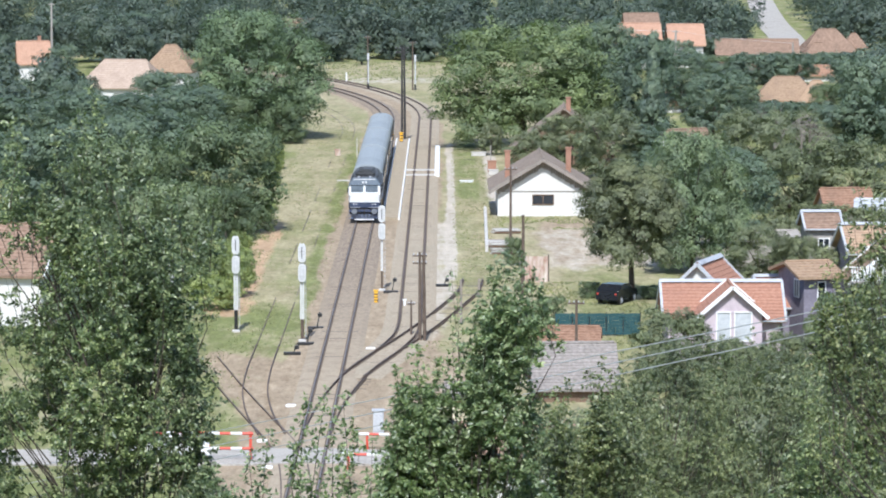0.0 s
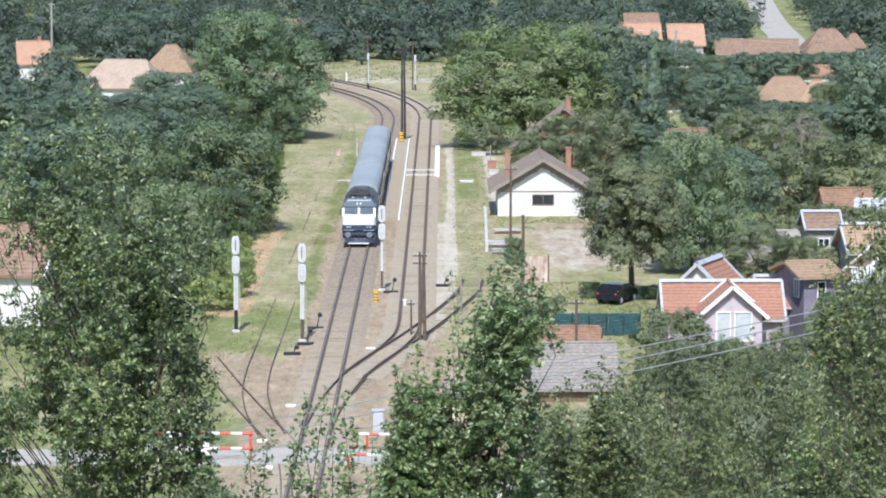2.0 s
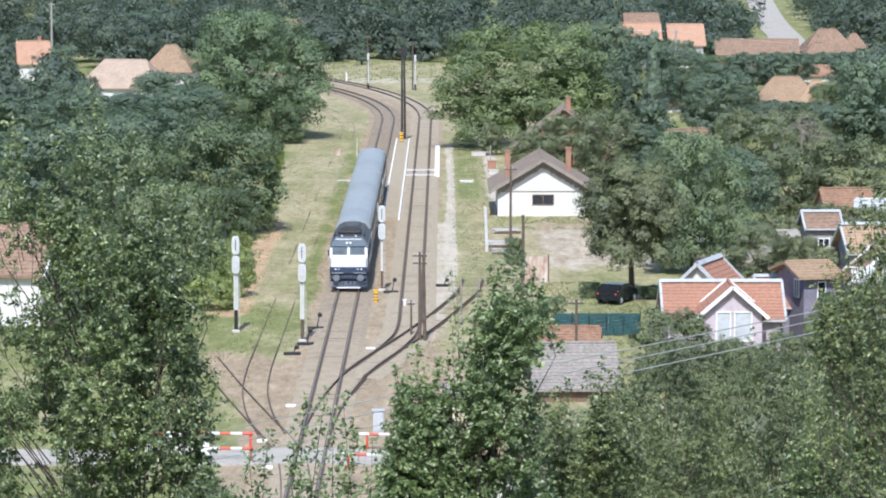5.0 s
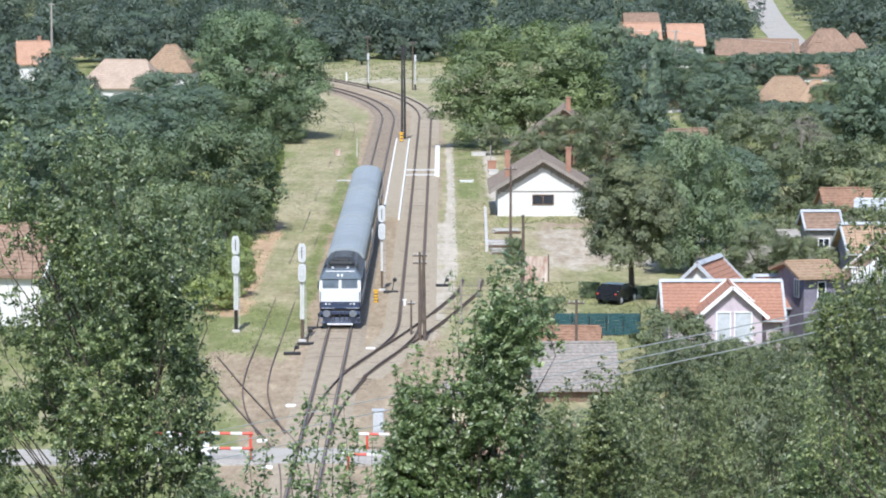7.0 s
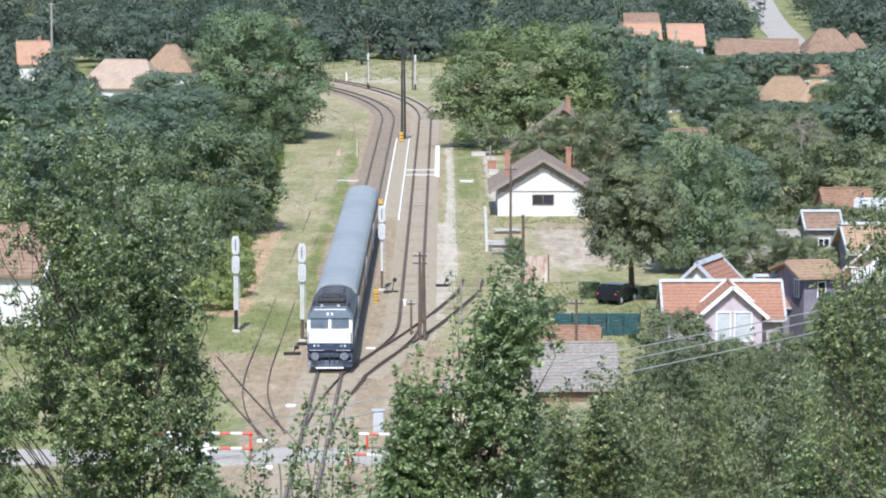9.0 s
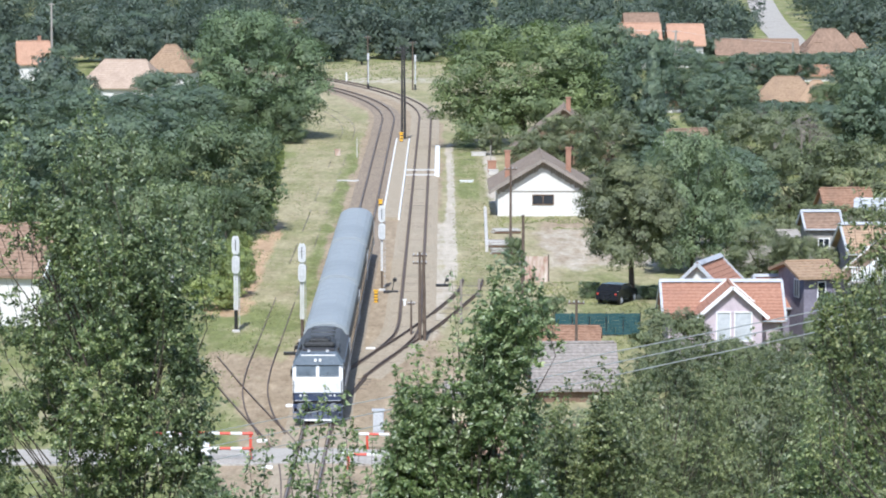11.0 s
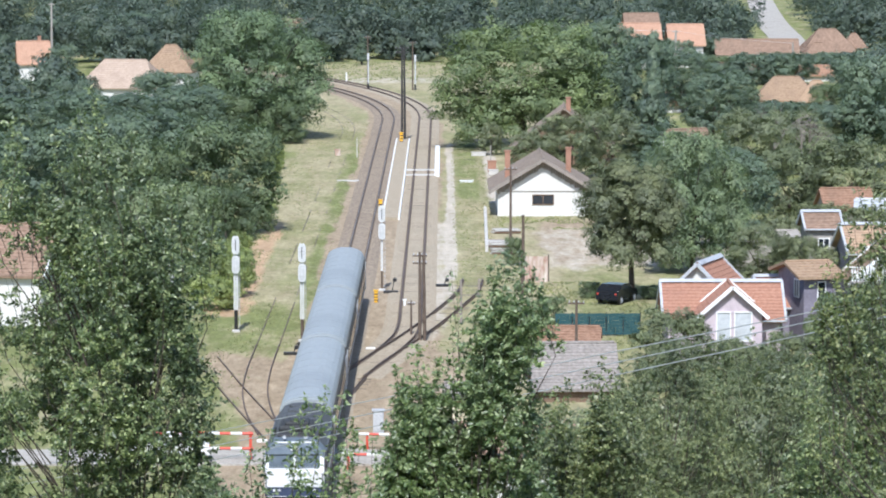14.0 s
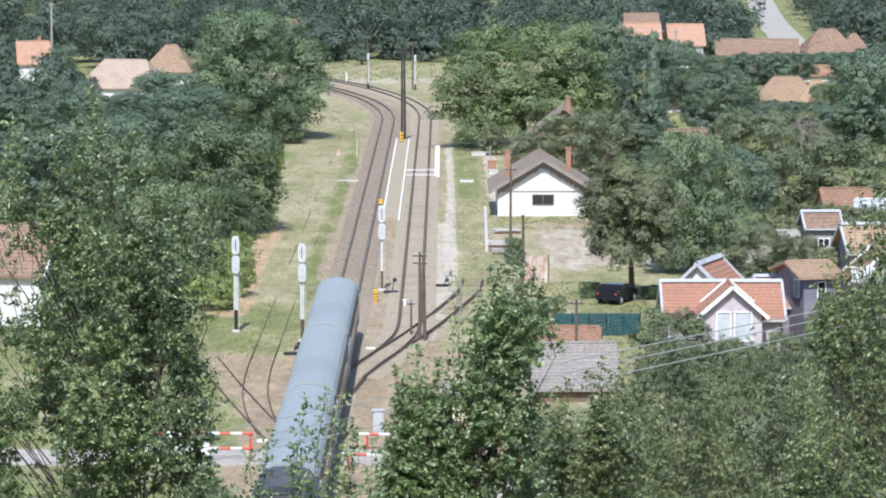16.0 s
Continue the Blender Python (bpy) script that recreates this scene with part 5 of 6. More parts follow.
pole(55.6, 575.0, 5.3, 0.14, "street lighting pole on the village road", 0, M_GREYCON)
pole(10.3, 690.0, 7.0, 0.18, "pale pole before the woods", 1, M_GREYCON, 0, False, 0.8)
pole(-20.8, 615.0, 1.3, 0.12, "small white marker post near the woods", 0, M_WHITE)
pole(-14.9, 558.0, 1.4, 0.12, "low white marker post beside the bend", 0, M_WHITE)


pole(-9.6, 402.8, 2.2, 0.05, "thin pale marker post beside the main line", 0, M_CONCRETE)
pole(5.1, 386.0, 2.6, 0.06, "slim grey sign post by the platform", 0, M_GREYCON)


def wire(pts, sag, label, r=0.012):
    b = bmesh.new()
    a, c = Vector(pts[0]), Vector(pts[1])
    rings = []
    for i in range(25):
        p = a.lerp(c, i / 24) + Vector((0, 0, -4 * sag * (i / 24) * (1 - i / 24)))
        rings.append([b.verts.new(p + Vector((0, r * math.cos(k * 1.0472), r * math.sin(k * 1.0472)))) for k in range(6)])
    for u, v in zip(rings, rings[1:]):
        for k in range(6):
            b.faces.new((u[k], u[(k + 1) % 6], v[(k + 1) % 6], v[k]))
    tagged(obj("power_line", b, M_WIRE), label, "power line", "overhead power lines")


pole(11.0, 52.41, 14.5, 0.10, "wooden power pole on the slope", 1, None, hill(11.0, 52.41), False, 1.2)
pole(-14.5, 107.7, 11.4, 0.10, "wooden power pole below the slope", 1, None, hill(-14.5, 107.7), False, 1.2)
for a, c in [((11.0, 52.41, 25.43), (-14.5, 107.7, 12.6)), ((11.0, 52.41, 25.34), (-14.5, 107.7, 12.1)), ((11.0, 52.41, 25.19), (-14.5, 107.7, 11.64))]:
    wire([a, c], 0.05, "thin bare aluminium power line", 0.011)


wire([(37.8, 588.0, 6.6), (55.6, 575.0, 5.2)], 0.25, "thin village power line between poles", 0.02)
wire([(37.8, 588.0, 6.6), (16.0, 596.0, 7.4)], 0.3, "thin village power line between poles", 0.02)


# ---------- platform, road, barriers ----------
b = bmesh.new()
box(b, -4.75, 378.0, 0.10, 1.36, 102.0, 0.34)
plat = tagged(obj("platform", b, M_BALLAST2), "low narrow grey platform between the tracks", "platform", kind="structure")
for x in (-5.5, -4.0):
    for i in range(51):
        b = bmesh.new()
        box(b, x, 328.0 + 2.0 * i, 0.12, 0.15, 1.96, 0.40, bevel=0.015)
        part("edge_stone", b, M_WHITE, plat, "white edge slab")
b = bmesh.new()
box(b, -0.62, 396.0, 0.15, 0.5, 40.0, 0.5)
tagged(obj("platform", b, M_WHITE), "white painted platform edge of the station", "platform", kind="structure")
for x, y, wide in ((-2.3, 377.0, 3.3), (-2.3, 383.5, 3.3), (-9.75, 370.5, 2.2)):
    b = bmesh.new()
    box(b, x, y, 0.12 if x > -5 else 0.02, wide, 0.9, 0.16)
    tagged(obj("foot_crossing", b, M_CONCRETE), "pale plank foot crossing over the loop track", "foot crossing", kind="structure")
b = bmesh.new()
box(b, -30, 190.6, 0.03, 40.2, 5.0, 0.10)
box(b, -7.05, 190.6, 0.12, 1.3, 5.0, 0.14)
box(b, -8.75, 190.6, 0.08, 1.7, 5.0, 0.14)
box(b, -5.35, 190.6, 0.08, 1.7, 5.0, 0.14)
box(b, -9.75, 190.6, 0.05, 0.35, 5.0, 0.12)
box(b, -4.3, 190.6, 0.05, 0.35, 5.0, 0.12)
box(b, 16.2, 190.6, 0.03, 40.8, 5.0, 0.10)
tagged(obj("road", b, M_ASPHALT), "worn grey asphalt road over the level crossing", "road", kind="structure")
b = bmesh.new()
sweep(b, smooth_line([(62.0, 640.0), (66.0, 690.0), (68.0, 720.0), (72.5, 800.0), (83.0, 950.0), (98.0, 1150.0)]), [(-3.4, -0.5), (-3.4, 0.08), (3.4, 0.08), (3.4, -0.5)])
for v in b.verts:
    v.co.z += hill(v.co.x, v.co.y)
tagged(obj("road", b, M_ASPHALT), "pale village road climbing away", "road", kind="structure")


def banded(e, name, a, c, r, n, first):
    """A round bar in alternating red and white lengths."""
    a, c = Vector(a), Vector(c)
    for i in range(n):
        b = bmesh.new()
        tube(b, a.lerp(c, i / n), a.lerp(c, (i + 1) / n), r, seg=8)
        part(name, b, (M_RED, M_WHITE)[(i + first) % 2], e)


def guard(x0, x1, y, post_x, label, rails=(1.52, 0.72)):
    e = empty("crossing_barrier", pose(0, 0, 0), label, "barrier", "level crossing barriers")
    for z in rails:
        banded(e, "rail", (x0, y, z), (x1, y, z - 0.04), 0.075, max(3, int((x1 - x0) / 0.55)), 1)
    for px in post_x:
        b = bmesh.new()
        box(b, px, y + 0.06, rails[0] / 2, 0.13, 0.12, rails[0] + 0.1)
        part("post", b, M_RED, e, "red post")
    return e


guard(-16.0, -10.05, 189.6, (-10.2, -13.0, -15.9), "red and white striped guard rail at the level crossing")
guard(-4.55, -2.9, 193.6, (-4.1,), "short red and white striped guard rail by the cabinet", (0.85,))
guard(-5.35, -3.3, 187.0, (-4.95,), "red and white striped guard rail beside the rails", (0.8,))


def cabinet(x, y, sx, sy, sz, mat, label):
    e = empty("relay_cabinet", pose(x, y, 0), label, "cabinet")
    b = bmesh.new()
    box(b, 0, 0, sz / 2, sx, sy, sz, bevel=0.03)
    part("body", b, mat, e)
    b = bmesh.new()
    box(b, 0, 0, sz + 0.04, sx + 0.12, sy + 0.12, 0.08)
    part("roof", b, mat, e)
    b = bmesh.new()
    if mat is M_YELLOW:
        for k in range(3):
            b.free()
            b = bmesh.new()
            box(b, 0, -sy / 2 - 0.006, sz * (0.22 + 0.26 * k), sx * 1.02, 0.02, sz * 0.09)
            part("stripe", b, M_BLACK, e, "dark band")
            b = bmesh.new()
        b.free()
        return
    box(b, 0, -sy / 2 - 0.01, sz / 2, sx * 0.8, 0.02, sz * 0.8)
    part("door", b, mat, e)


cabinet(-3.6, 199.5, 0.6, 0.5, 1.25, M_GREYMETAL, "pale grey relay cabinet beside the crossing")
cabinet(-4.9, 262.5, 0.28, 0.2, 0.85, M_YELLOW, "small yellow striped marker box beside the track")
cabinet(-5.75, 331.0, 0.32, 0.2, 1.5, M_YELLOW, "yellow marker board at the platform end")
cabinet(-4.9, 424.0, 0.4, 0.3, 1.3, M_YELLOW, "yellow marker at the far platform end")
cabinet(-2.78, 260.0, 0.16, 0.16, 0.45, M_WHITE, "small white marker stone")
cabinet(5.2, 383.0, 0.9, 0.7, 1.1, M_BRICK, "small red bin beside the platform path")
cabinet(5.3, 378.5, 1.0, 0.5, 0.5, M_CONCRETE, "low white bench box beside the path")
cabinet(4.0, 405.0, 1.6, 0.5, 0.4, M_CONCRETE, "long white stone bench on the grass")
cabinet(2.4, 369.0, 1.3, 0.2, 0.15, M_WHITE, "low white kerb stone in the grass")
cabinet(-11.8, 404.5, 0.6, 0.2, 0.75, M_RUST, "small weathered siding marker board")

for x, y, n in ((-8.75, 246.5, 2), (-9.1, 238.0, 2), (-9.8, 233.0, 1), (-3.9, 268.5, 2), (0.0, 273.0, 1)):
    e = empty("point_lever", pose(x, y, 0), "dark cast iron point lever with counterweight", "point lever", "point levers")
    b = bmesh.new()
    box(b, 0, 0, 0.1, 1.1, 0.35, 0.2, bevel=0.03)
    part("base", b, M_BLACK, e)
    b = bmesh.new()
    tube(b, (0.1, 0, 0.15), (0.3, 0, 0.9 * n / 2 + 0.3), 0.04, 0.03, 6)
    box(b, 0.3, 0, 0.5 * n, 0.3, 0.3, 0.25, bevel=0.04)
    part("lever", b, M_BLACK, e)
for x, y in ((-8.9, 209.5), (-4.75, 235.5), (-9.2, 187.0), (-9.9, 196.0)):
    b = bmesh.new()
    box(b, x, y, 0.08, 0.6, 0.28, 0.18, bevel=0.04)
    tagged(obj("clearance_stone", b, M_WHITE), "low white painted clearance marker between tracks", "marker stone", "clearance markers")


# ---------- yard things ----------
def pallets(x, y, n, rz, label):
    e = empty("timber_stack", pose(x, y, 0, 0, 0, rz), label, "timber stack")
    rnd = random.Random(x)
    for k in range(n):
        for i in range(5):
            b = bmesh.new()
            box(b, rnd.uniform(-0.1, 0.1), (i - 2) * 0.28, 0.12 + k * 0.2, 2.3, 0.22, 0.12, pose(0, 0, 0, 0, 0, rnd.uniform(-4, 4)))
            part("board", b, M_CONCRETE if (i + k) % 3 else M_WOOD, e)


pallets(5.1, 297.0, 5, 4, "stack of bleached pale boards in the station yard")
pallets(4.9, 303.0, 3, -8, "low pile of bleached boards in the yard")
pallets(5.5, 315.0, 2, 10, "few pale boards lying by the station")
gate = empty("sheet_metal_gate", pose(7.15, 276.0, 0), "rust-streaked white sheet metal gate panel", "gate")
for i in range(6):
    b = bmesh.new()
    box(b, -0.75 + i * 0.3, 0, 1.0, 0.27, 0.05, 2.0)
    part("panel", b, M_RUST, gate)
for z in (1.7, 0.4):
    b = bmesh.new()
    box(b, 0, 0.06, z, 1.8, 0.05, 0.12)
    part("rail", b, M_RUST, gate)
for x in (-0.95, 0.95):
    b = bmesh.new()
    box(b, x, 0.1, 1.05, 0.1, 0.1, 2.1)
    part("post", b, M_WOODPOLE, gate)
b = bmesh.new()
for i in range(14):
    box(b, 3.65 + 0.02 * i, 300 + i * 2.6, 0.3, 0.25, 2.4, 0.6)
tagged(obj("low_wall", b, M_CONCRETE), "low pale concrete kerb wall of the station yard", "wall", kind="structure")
e = empty("netting_fence", pose(0, 0, 0), "dark teal netting fence behind the sheds", "fence")
for i in range(6):
    b = bmesh.new()
    tube(b, (7.6 + i * 1.15, 243.0, -0.1), (7.6 + i * 1.15, 243.0, 1.6), 0.04, seg=6)
    part("post", b, M_BLACK, e)
b = bmesh.new()
for i in range(24):
    for k in range(6):
        x0 = 7.6 + i * 0.24
        box(b, x0 + 0.12, 243.0 + 0.05 * math.sin(i * 1.3 + k), 0.2 + k * 0.24, 0.235, 0.02, 0.235)
part("netting", b, M_NET, e)


def car(x, y, rz, paint, label, z=0.0):
    e = empty("car", pose(x, y, z, 0, 0, rz), label, "car")
    b = bmesh.new()
    prof = [(-2.1, 0.35), (-2.1, 0.75), (-1.9, 0.92), (-1.0, 1.0), (-0.4, 1.42), (1.1, 1.45), (1.75, 1.05), (2.0, 0.95), (2.05, 0.35)]
    a = [b.verts.new((u, -0.85, v)) for u, v in prof]
    c = [b.verts.new((u, 0.85, v)) for u, v in prof]
    n = len(prof)
    for i in range(n):
        b.faces.new((a[i], a[(i + 1) % n], c[(i + 1) % n], c[i]))
    b.faces.new(a[::-1])
    b.faces.new(c)
    bmesh.ops.recalc_face_normals(b, faces=b.faces)
    bmesh.ops.bevel(b, geom=list(b.edges), offset=0.06, segments=2, affect="EDGES")
    part("body", b, paint, e)
    for sy in (-1, 1):
        b = bmesh.new()
        extrude_y(b, [(-0.85, 1.02), (-0.35, 1.36), (1.0, 1.38), (1.5, 1.04)], sy * 0.862 - 0.008, sy * 0.862 + 0.008)
        part("side_window", b, M_GLASS, e)
        for u in (-1.3, 1.3):
            b = bmesh.new()
            tube(b, (u, sy * 0.68, 0.31), (u, sy * 0.88, 0.31), 0.31, seg=18)
            w = part("wheel", b, M_BLACK, e)
            b = bmesh.new()
            tube(b, (u, sy * 0.885, 0.31), (u, sy * 0.90, 0.31), 0.2, seg=14)
            part("rim", b, M_GREYMETAL, w, "silver wheel rim")
        b = bmesh.new()
        box(b, -2.1, sy * 0.6, 0.7, 0.06, 0.35, 0.14, bevel=0.02)
        part("headlight", b, M_GREYMETAL, e)
        b = bmesh.new()
        box(b, 2.03, sy * 0.7, 0.82, 0.05, 0.14, 0.14, bevel=0.02)
        part("tail_light", b, M_RED, e, "red tail light")
    b = bmesh.new()
    extrude_y(b, [(-1.0, 1.03), (-0.42, 1.42), (-0.40, 1.40), (-0.98, 1.01)], -0.75, 0.75)
    part("windscreen", b, M_GLASS, e)


car(12.7, 262.6, 246, M_CAR, "black hatchback parked in the shade of a tree")
car(-14.4, 189.4, 4, M_WHITE, "white hatchback waiting at the level crossing", 0.08)


# ---------- trees in front of the camera ----------
def near_tree(seed, x, y, outline, spires, low, fills, material, label, leaf=0.072, reach=0.34, per_m=17, deep=0.9, gaps=(), stem=None, spacing=0.013):
    """A fruit tree on the slope: upright stems with side shoots, leaves set along each shoot.
    outline: offsets across and heights of the crown's body, spires: shoots that stand out of it, gaps: thin places (offset, height, radius)."""
    rng = np.random.default_rng(seed)
    z0 = hill(x, y)
    e = empty("fruit_tree", pose(x, y, z0), label, "tree", "fruit trees on the slope")
    b = bmesh.new()
    ox, oz = np.array([o[0] for o in outline]), np.array([o[1] for o in outline]) - z0
    lo = low - z0
    centre = float(ox.mean()) if stem is None else stem
    stout = 0.4 if fills < 12 else 1.0
    tube(b, (centre, 0, -0.4), (centre, 0, lo), 0.14 * stout, 0.07 * stout, 8)
    stems = []
    for dx, top in spires:
        dy = rng.normal(0, 0.3) * deep
        stems.append((np.array([dx, dy, top - z0]), rng.uniform(1.1, 1.7), reach * 0.62))
    knots = []
    for i in range(max(4, fills // 5)):
        knots.append(((i * 0.6180340) % 1.0, rng.uniform(-deep, deep), (i + 0.5) / max(4, fills // 5)))
    for i in range(fills):
        kx, dy, level = knots[i % len(knots)]
        if i % 4:
            kx, dy, level = kx + rng.normal(0, 0.05), dy + rng.normal(0, 0.16), abs(level + rng.normal(0, 0.05))
        else:
            kx, dy, level = rng.uniform(0, 1), rng.uniform(-deep, deep), rng.uniform(0, 1)
        dy *= 0.55 + 0.9 * level
        dx = ox[0] + (ox[-1] - ox[0]) * min(max(kx, 0.0), 1.0)
        top = float(np.interp(dx, ox, oz)) - abs(dy) * 0.25
        tip = top - max(top - lo, 0.2) * min(level, 1.0) ** 1.15
        stems.append((np.array([dx, dy, tip]), rng.uniform(0.6, 1.25), reach))
    base, ways = [], []
    for s, (tip, ln, spread) in enumerate(stems):
        lean = np.array([(centre - tip[0]) * 0.12 + rng.normal(0, 0.13), rng.normal(0, 0.13), -1.0])
        foot = tip + lean / np.linalg.norm(lean) * ln
        tube(b, foot, tip, 0.006, 0.002, 4)
        if s % 2 == 0:
            root = np.array([centre + (foot[0] - centre) * 0.6, foot[1] * 0.6, max(0.6, foot[2] - 1.0)])
            tube(b, root, foot, 0.011, 0.006, 5)
        n = max(6, int(ln * per_m))
        u = (np.arange(n) + rng.uniform(0, 1, n)) / n
        a = np.arange(n) * 2.39996 + rng.uniform(0, 6.28) + rng.normal(0, 0.4, n)
        rise = rng.uniform(0.25, 1.15, n)
        way = np.stack([np.cos(a) * np.cos(rise), np.sin(a) * np.cos(rise), np.sin(rise)], 1)
        root = foot + (tip - foot) * u[:, None]
        length = spread * (1.05 - 0.8 * u) * rng.uniform(0.5, 1.3, n) + 0.07
        for gx, gz, gr in gaps:
            near = (root[:, 0] - gx) ** 2 + (root[:, 2] + z0 - gz) ** 2 < gr * gr
            length = np.where(near & (rng.uniform(0, 1, n) < 0.74), 0.0, length)
        m = (length / spacing).astype(int)
        k = np.repeat(np.arange(n), m)
        if len(k) == 0:
            continue
        v = rng.uniform(0.08, 1.0, len(k)) ** 0.8
        droop = np.array([0, 0, -0.25]) * (v ** 2 * length[k])[:, None]
        base.append(root[k] + way[k] * (v * length[k])[:, None] + droop + rng.normal(0, 0.012, (len(k), 3)))
        side = rng.normal(size=(len(k), 3))
        side -= way[k] * (side * way[k]).sum(1)[:, None]
        side /= np.linalg.norm(side, axis=1)[:, None]
        ways.append(way[k] * 0.55 + side * 0.8 + np.array([0, -0.1, -0.25]))
    part("trunk", b, M_BARK, e)
    base, ways = np.concatenate(base), np.concatenate(ways)
    c = new("crown", card_mesh("crown", long_leaves(base, ways, leaf, rng), material, None, 4))
    c.parent = e
    return e


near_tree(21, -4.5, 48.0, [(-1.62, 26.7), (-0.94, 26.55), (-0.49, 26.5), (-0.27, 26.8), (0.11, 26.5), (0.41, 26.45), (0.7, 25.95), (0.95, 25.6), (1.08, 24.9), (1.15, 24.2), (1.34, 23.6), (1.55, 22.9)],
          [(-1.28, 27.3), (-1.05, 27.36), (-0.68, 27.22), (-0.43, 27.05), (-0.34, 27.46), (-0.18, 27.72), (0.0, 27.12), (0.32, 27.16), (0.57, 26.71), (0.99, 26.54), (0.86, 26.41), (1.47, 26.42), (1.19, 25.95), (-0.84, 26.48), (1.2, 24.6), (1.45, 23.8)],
          21.6, 260, L_SHADY, "tall leafy pear tree with upright shoots", 0.068, 0.36, 18, 1.1, ((-1.15, 25.45, 0.55), (-0.85, 25.2, 0.4), (-1.2, 24.9, 0.4), (-1.2, 24.0, 0.3), (-0.48, 22.75, 0.33), (0.35, 26.1, 0.22), (-0.6, 26.3, 0.2)))
near_tree(23, 0.5, 55.0, [(-1.45, 22.1), (-1.32, 22.6), (-1.05, 22.95), (-0.71, 22.9), (-0.36, 22.95), (-0.06, 23.3), (0.05, 23.9), (0.33, 24.4), (0.85, 24.45), (1.0, 24.0), (1.06, 23.2), (1.12, 22.2)],
          [(-0.92, 23.44), (-0.58, 23.2), (0.11, 24.23), (0.29, 24.68), (0.44, 24.9), (0.72, 24.84), (0.81, 24.61), (0.61, 24.42), (0.98, 24.03), (-1.23, 23.11)],
          19.6, 240, L_NEAR, "leafy pear tree with pointed upright shoots", 0.082, 0.33, 20, 0.7, ((-0.3, 22.15, 0.28), (0.54, 21.25, 0.2), (0.35, 21.8, 0.22), (-0.25, 23.6, 0.25)))
near_tree(29, 0.12, 55.6, [(-0.06, 24.0), (0.0, 24.2), (0.1, 23.9)], [(0.0, 24.58), (0.1, 24.16)], 22.6, 3, L_NEAR, "single thin upright shoot of a pear tree", 0.066, 0.14, 12, 0.15, (), 0.0, 0.022)
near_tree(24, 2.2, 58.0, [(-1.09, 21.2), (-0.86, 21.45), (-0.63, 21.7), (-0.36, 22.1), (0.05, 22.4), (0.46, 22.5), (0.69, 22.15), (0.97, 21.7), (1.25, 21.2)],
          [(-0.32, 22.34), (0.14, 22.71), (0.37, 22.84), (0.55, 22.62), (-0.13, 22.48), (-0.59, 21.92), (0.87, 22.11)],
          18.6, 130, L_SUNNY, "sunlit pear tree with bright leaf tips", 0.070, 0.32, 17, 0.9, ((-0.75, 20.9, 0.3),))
near_tree(30, 4.8, 84.0, [(-1.5, 18.2), (-0.9, 19.1), (-0.35, 19.75), (0.3, 20.0), (0.95, 19.85), (1.5, 19.3), (2.1, 18.6)], [(-0.1, 20.05), (0.5, 20.25), (1.1, 20.1), (-0.6, 19.6)],
          15.2, 170, L_PLUM, "wide plum tree with small grey-green leaves", 0.062, 0.52, 13, 1.5, ((0.9, 18.0, 0.4), (-0.4, 17.4, 0.35)))
near_tree(31, 7.6, 88.0, [(-1.9, 18.8), (-1.2, 19.3), (-0.5, 19.45), (0.2, 19.4), (0.9, 19.3), (1.7, 18.9), (2.4, 18.0)], [(-0.8, 19.5), (0.0, 19.6), (0.7, 19.65), (1.4, 19.4)],
          14.2, 180, L_PLUM, "spreading plum tree with dull green leaves", 0.064, 0.55, 13, 1.6, ((0.4, 17.2, 0.45), (-0.9, 16.8, 0.4)))
# This crown and the next take shade-dark leaf colour for the corner's deep shade.
near_tree(32, 10.3, 84.0, [(-1.9, 18.4), (-1.2, 19.4), (-0.5, 20.0), (0.3, 20.3), (1.0, 20.2), (1.8, 19.6)], [(-0.9, 19.9), (-0.1, 20.4), (0.6, 20.6), (-0.5, 20.2)],
          15.0, 160, L_SHADY, "tall plum tree with dense foliage coloured for deep shade", 0.062, 0.52, 13, 1.5, ((-0.6, 17.6, 0.45),))
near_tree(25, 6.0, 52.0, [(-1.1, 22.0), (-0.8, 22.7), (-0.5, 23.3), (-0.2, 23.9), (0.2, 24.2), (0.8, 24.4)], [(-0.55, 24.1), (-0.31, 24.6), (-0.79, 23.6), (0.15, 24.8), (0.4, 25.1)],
          21.2, 60, L_SHADY, "plum tree with glossy leaves coloured for deep shade", 0.070, 0.36, 14, 0.8, ((-0.5, 22.6, 0.25),))
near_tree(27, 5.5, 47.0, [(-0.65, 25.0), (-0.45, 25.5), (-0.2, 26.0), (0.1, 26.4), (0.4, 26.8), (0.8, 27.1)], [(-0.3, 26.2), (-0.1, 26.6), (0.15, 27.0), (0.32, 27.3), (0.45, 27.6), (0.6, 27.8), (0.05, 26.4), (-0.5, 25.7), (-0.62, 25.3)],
          23.8, 74, L_SUNNY, "thin airy branches of a fruit tree", 0.066, 0.24, 12, 0.5, (), 1.5, 0.021)
near_tree(26, -1.7, 45.0, [(-1.03, 22.9), (-0.53, 23.2), (0.0, 23.3), (0.39, 23.2), (0.75, 23.25), (1.1, 23.25), (1.39, 23.0)], [(0.0, 24.13), (0.22, 24.18), (0.43, 24.1), (0.32, 23.81), (-0.5, 23.63), (-0.75, 23.38), (0.61, 23.7), (-0.18, 23.45), (0.82, 23.6), (-1.17, 23.24)],
          22.1, 26, L_NEAR, "low sparse fruit tree with thin shoots", 0.072, 0.24, 17, 0.45, (), 0.2, 0.015)


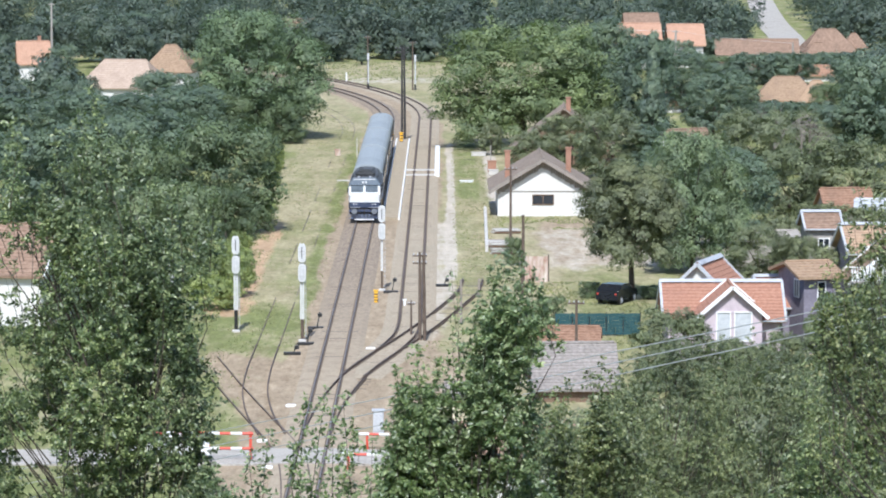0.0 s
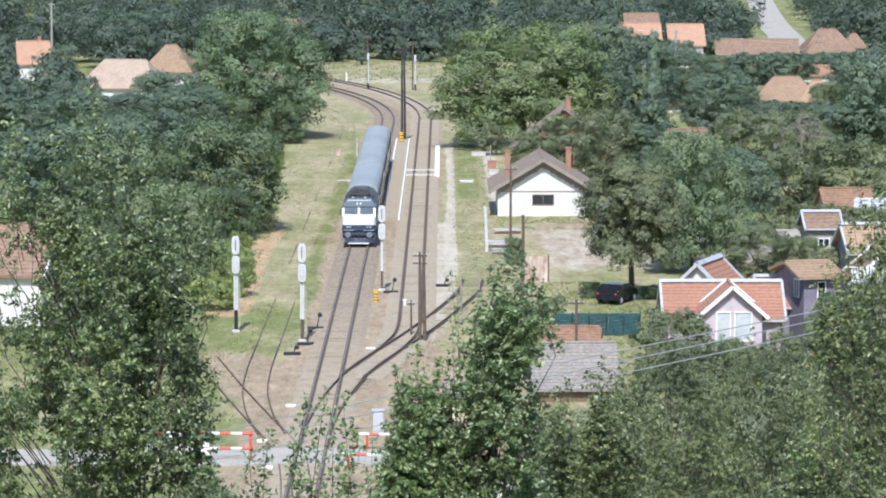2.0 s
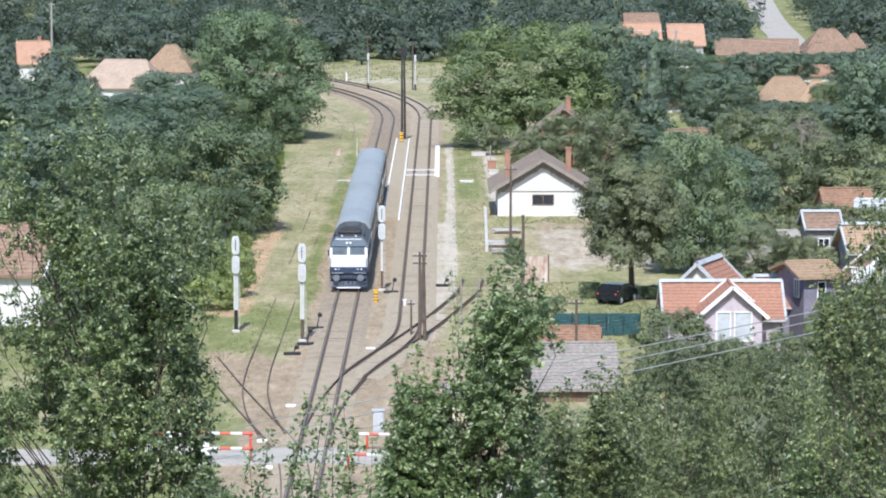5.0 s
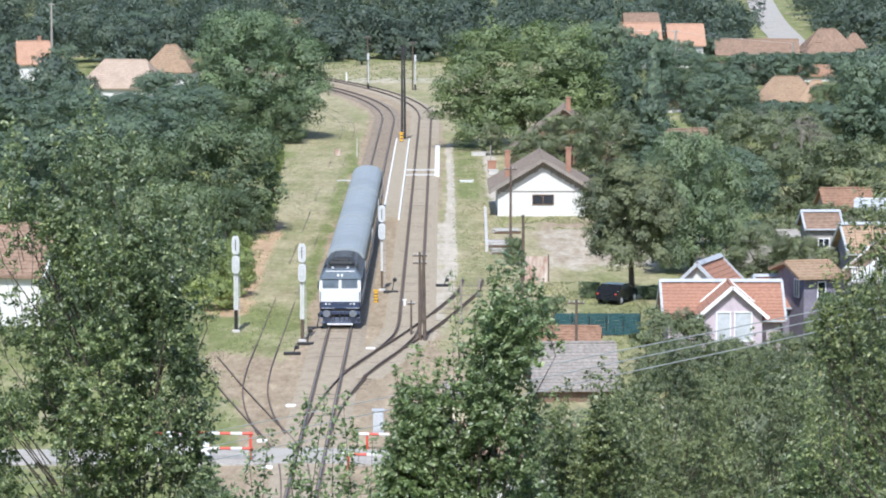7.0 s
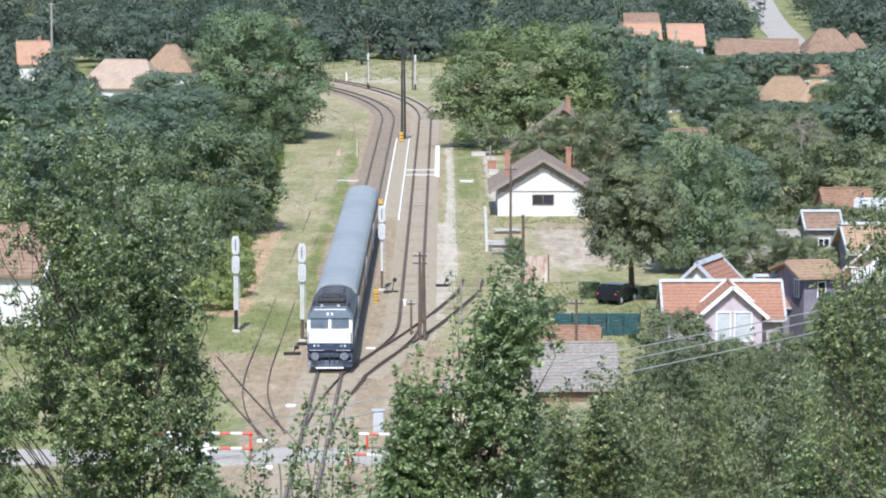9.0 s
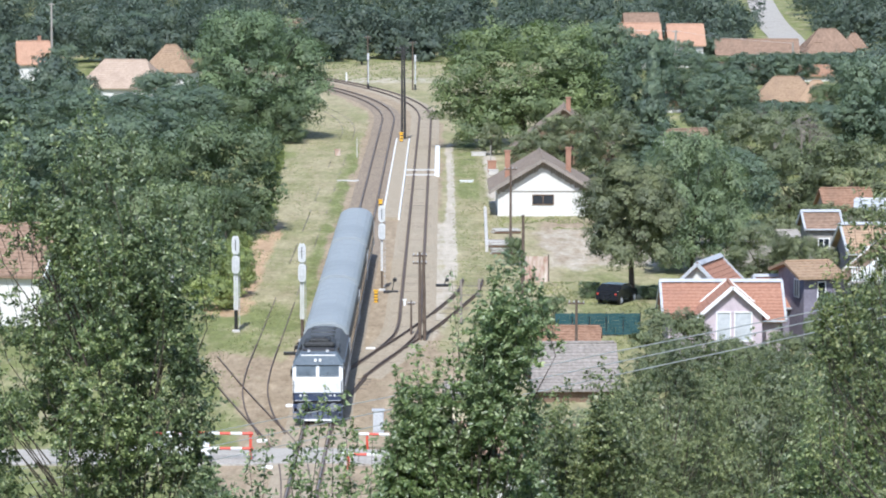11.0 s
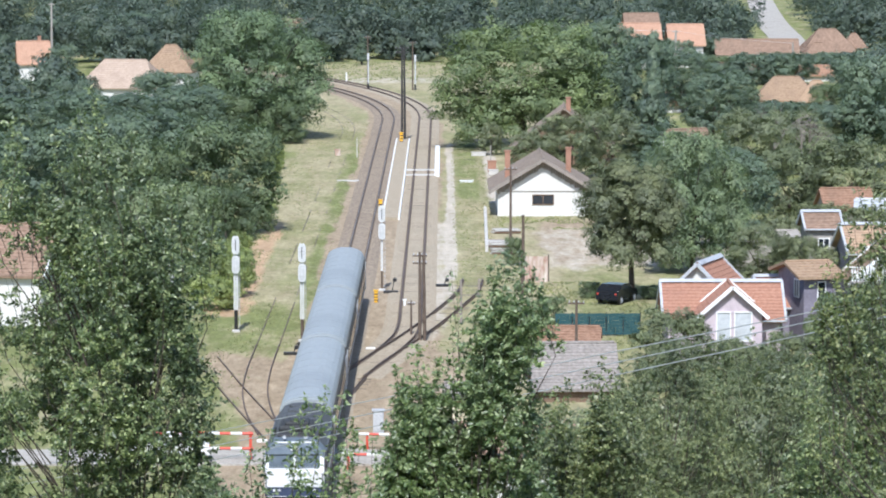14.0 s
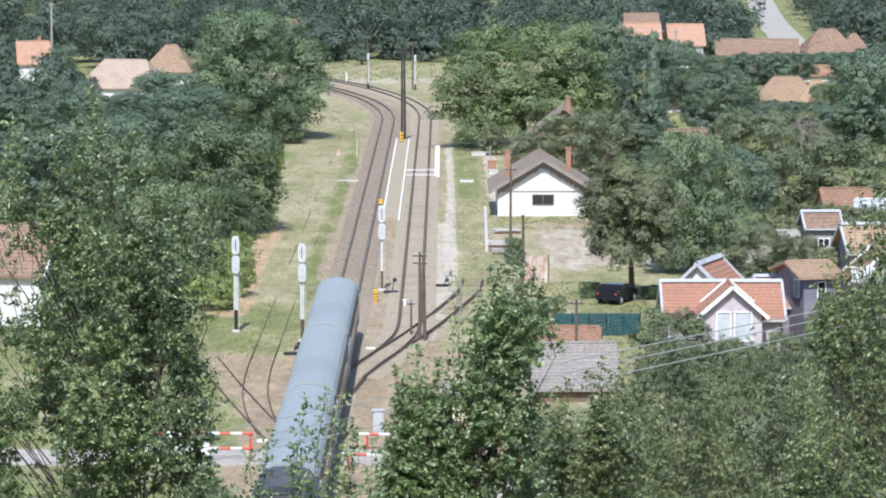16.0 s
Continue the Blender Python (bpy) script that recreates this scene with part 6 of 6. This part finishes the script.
# ---------- woods in the distance ----------
def woods(name, seed, rows, label, material):
    """Many crowns as one mass: rows of x0, x1, y0, y1, count, width, height."""
    rng = np.random.default_rng(seed)
    chunks, ways = [], []
    for x0, x1, y0, y1, count, w, h in rows:
        for i in range(int(count)):
            x, y = rng.uniform(x0, x1), rng.uniform(y0, y1)
            s = rng.uniform(0.7, 1.25)
            road = 66.9 + (y - 705) * 0.064
            if -9 < x - road < 6.5 and y > 617:
                x += 15 if x > road + 1 else -18
            blobs = []
            for k in range(7):
                a = rng.uniform(0, 6.28)
                rr = w * s * 0.28 * rng.uniform(0, 1)
                blobs.append((x + rr * math.cos(a), y + rr * math.sin(a), hill(x, y) + h * s * rng.uniform(0.12, 0.78), w * s * rng.uniform(0.2, 0.32)))
            pts, d = crown_points(rng, blobs, 1750, 16)
            pts[:, 2] = np.maximum(pts[:, 2], hill(x, y) + 0.2)
            chunks.append(leaf_cards(pts, d, 0.33, rng))
            ways.append(soft_normals(d, rng))
    ob = new(name, card_mesh(name, np.concatenate(chunks), material, np.concatenate(ways)))
    tagged(ob, label, "woods", kind="stuff")


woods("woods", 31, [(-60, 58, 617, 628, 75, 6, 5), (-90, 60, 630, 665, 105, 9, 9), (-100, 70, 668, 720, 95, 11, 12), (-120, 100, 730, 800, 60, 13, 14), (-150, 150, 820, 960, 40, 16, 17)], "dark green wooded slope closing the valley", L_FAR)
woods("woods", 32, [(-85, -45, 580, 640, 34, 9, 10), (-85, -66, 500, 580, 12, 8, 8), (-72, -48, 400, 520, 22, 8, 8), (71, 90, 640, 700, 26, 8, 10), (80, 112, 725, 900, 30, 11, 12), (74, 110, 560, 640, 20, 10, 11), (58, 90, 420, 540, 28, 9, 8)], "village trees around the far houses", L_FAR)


def grass():
    """Uneven tufts of grass and weeds on the verges, one mass."""
    rng = np.random.default_rng(41)
    runs = ((-17.0, -9.3, 236, 470, 7000, 0.09), (-24.0, -12.0, 180, 262, 5000, 0.09), (-18.5, -15.0, 250, 330, 4500, 0.13), (0.9, 5.0, 268, 430, 5000, 0.09),
            (5.0, 13.5, 318, 331, 2500, 0.12), (6.5, 15.0, 236, 276, 8000, 0.11), (-3.2, 0.5, 190, 240, 1500, 0.1), (-30.0, 10.0, 560, 618, 6000, 0.2))
    pos, dirs, sizes = [], [], []
    for x0, x1, y0, y1, n, size in runs:
        x, y = rng.uniform(x0, x1, n), rng.uniform(y0, y1, n)
        keep = np.array([noise.noise((a * 0.5, c * 0.16, 5.0)) > -0.12 for a, c in zip(x, y)])
        x, y = x[keep], y[keep]
        x = x - np.array([bend(v) if y0 < 480 and x1 < 6 else 0.0 for v in y])
        m = len(x)
        pos.append(np.stack([x, y, np.full(m, size * 0.35)], 1))
        dirs.append(rng.normal(0, 0.4, (m, 3)) + np.array([0, -0.5, 0.1]))
        sizes.append(np.full(m, size))
    ob = new("grass", card_mesh("grass", leaf_cards(np.concatenate(pos), np.concatenate(dirs), np.concatenate(sizes), rng), L_GRASS))
    tagged(ob, "dry and green grass tufts on the verges", "grass", kind="stuff")


grass()


def bare_tree(x, y, h, seed):
    rng = np.random.default_rng(seed)
    e = empty("bare_tree", pose(x, y, 0), "leafless grey dead tree among green crowns", "tree")
    b = bmesh.new()

    def limb(p, d, ln, r, depth):
        q = p + d * ln
        tube(b, p, q, r, r * 0.6, 5)
        if depth:
            for i in range(3):
                v = d + Vector(rng.normal(0, 0.45, 3))
                limb(p.lerp(q, rng.uniform(0.6, 1.0)), v.normalized(), ln * rng.uniform(0.55, 0.8), r * 0.6, depth - 1)
    limb(Vector((0, 0, -0.3)), Vector((0.05, 0, 1)), h * 0.4, 0.13, 4)
    part("branches", b, M_DEADWOOD, e)


bare_tree(34.0, 372.0, 9.5, 51)
bare_tree(37.0, 368.0, 8.0, 52)


def motions():
    """The train runs towards the camera on the straight at about 40 km/h."""
    front = [
        (0, 324.07),
        (2, 302.48),
        (4, 280.34),
        (6, 257.99),
        (8, 235.52),
        (10, 213.28),
        (12, 191.60),
        (14, 170.45),
        (16, 150.29),
    ]
    LOCO.scale = (1.03, 1.0, 1.0)
    things = [(LOCO, 0.0)] + [(c, 13.9 + 26.1 * i) for i, c in enumerate(COACHES)]
    for thing, back in things:
        walk(thing, [(t, pose(MAIN, y - 1.0 + back, RAIL)) for t, y in front])
    times, places = zip(*front)
    turns = []
    for i in range(481):
        run = places[0] - float(np.interp(i / 30, times, places))
        turns.append((i / 30, math.degrees(run / 0.46) % 360))
    for wheel, y in WHEELS:
        walk(wheel, [(t, pose(0, y, 0.46, a)) for t, a in turns])


motions()
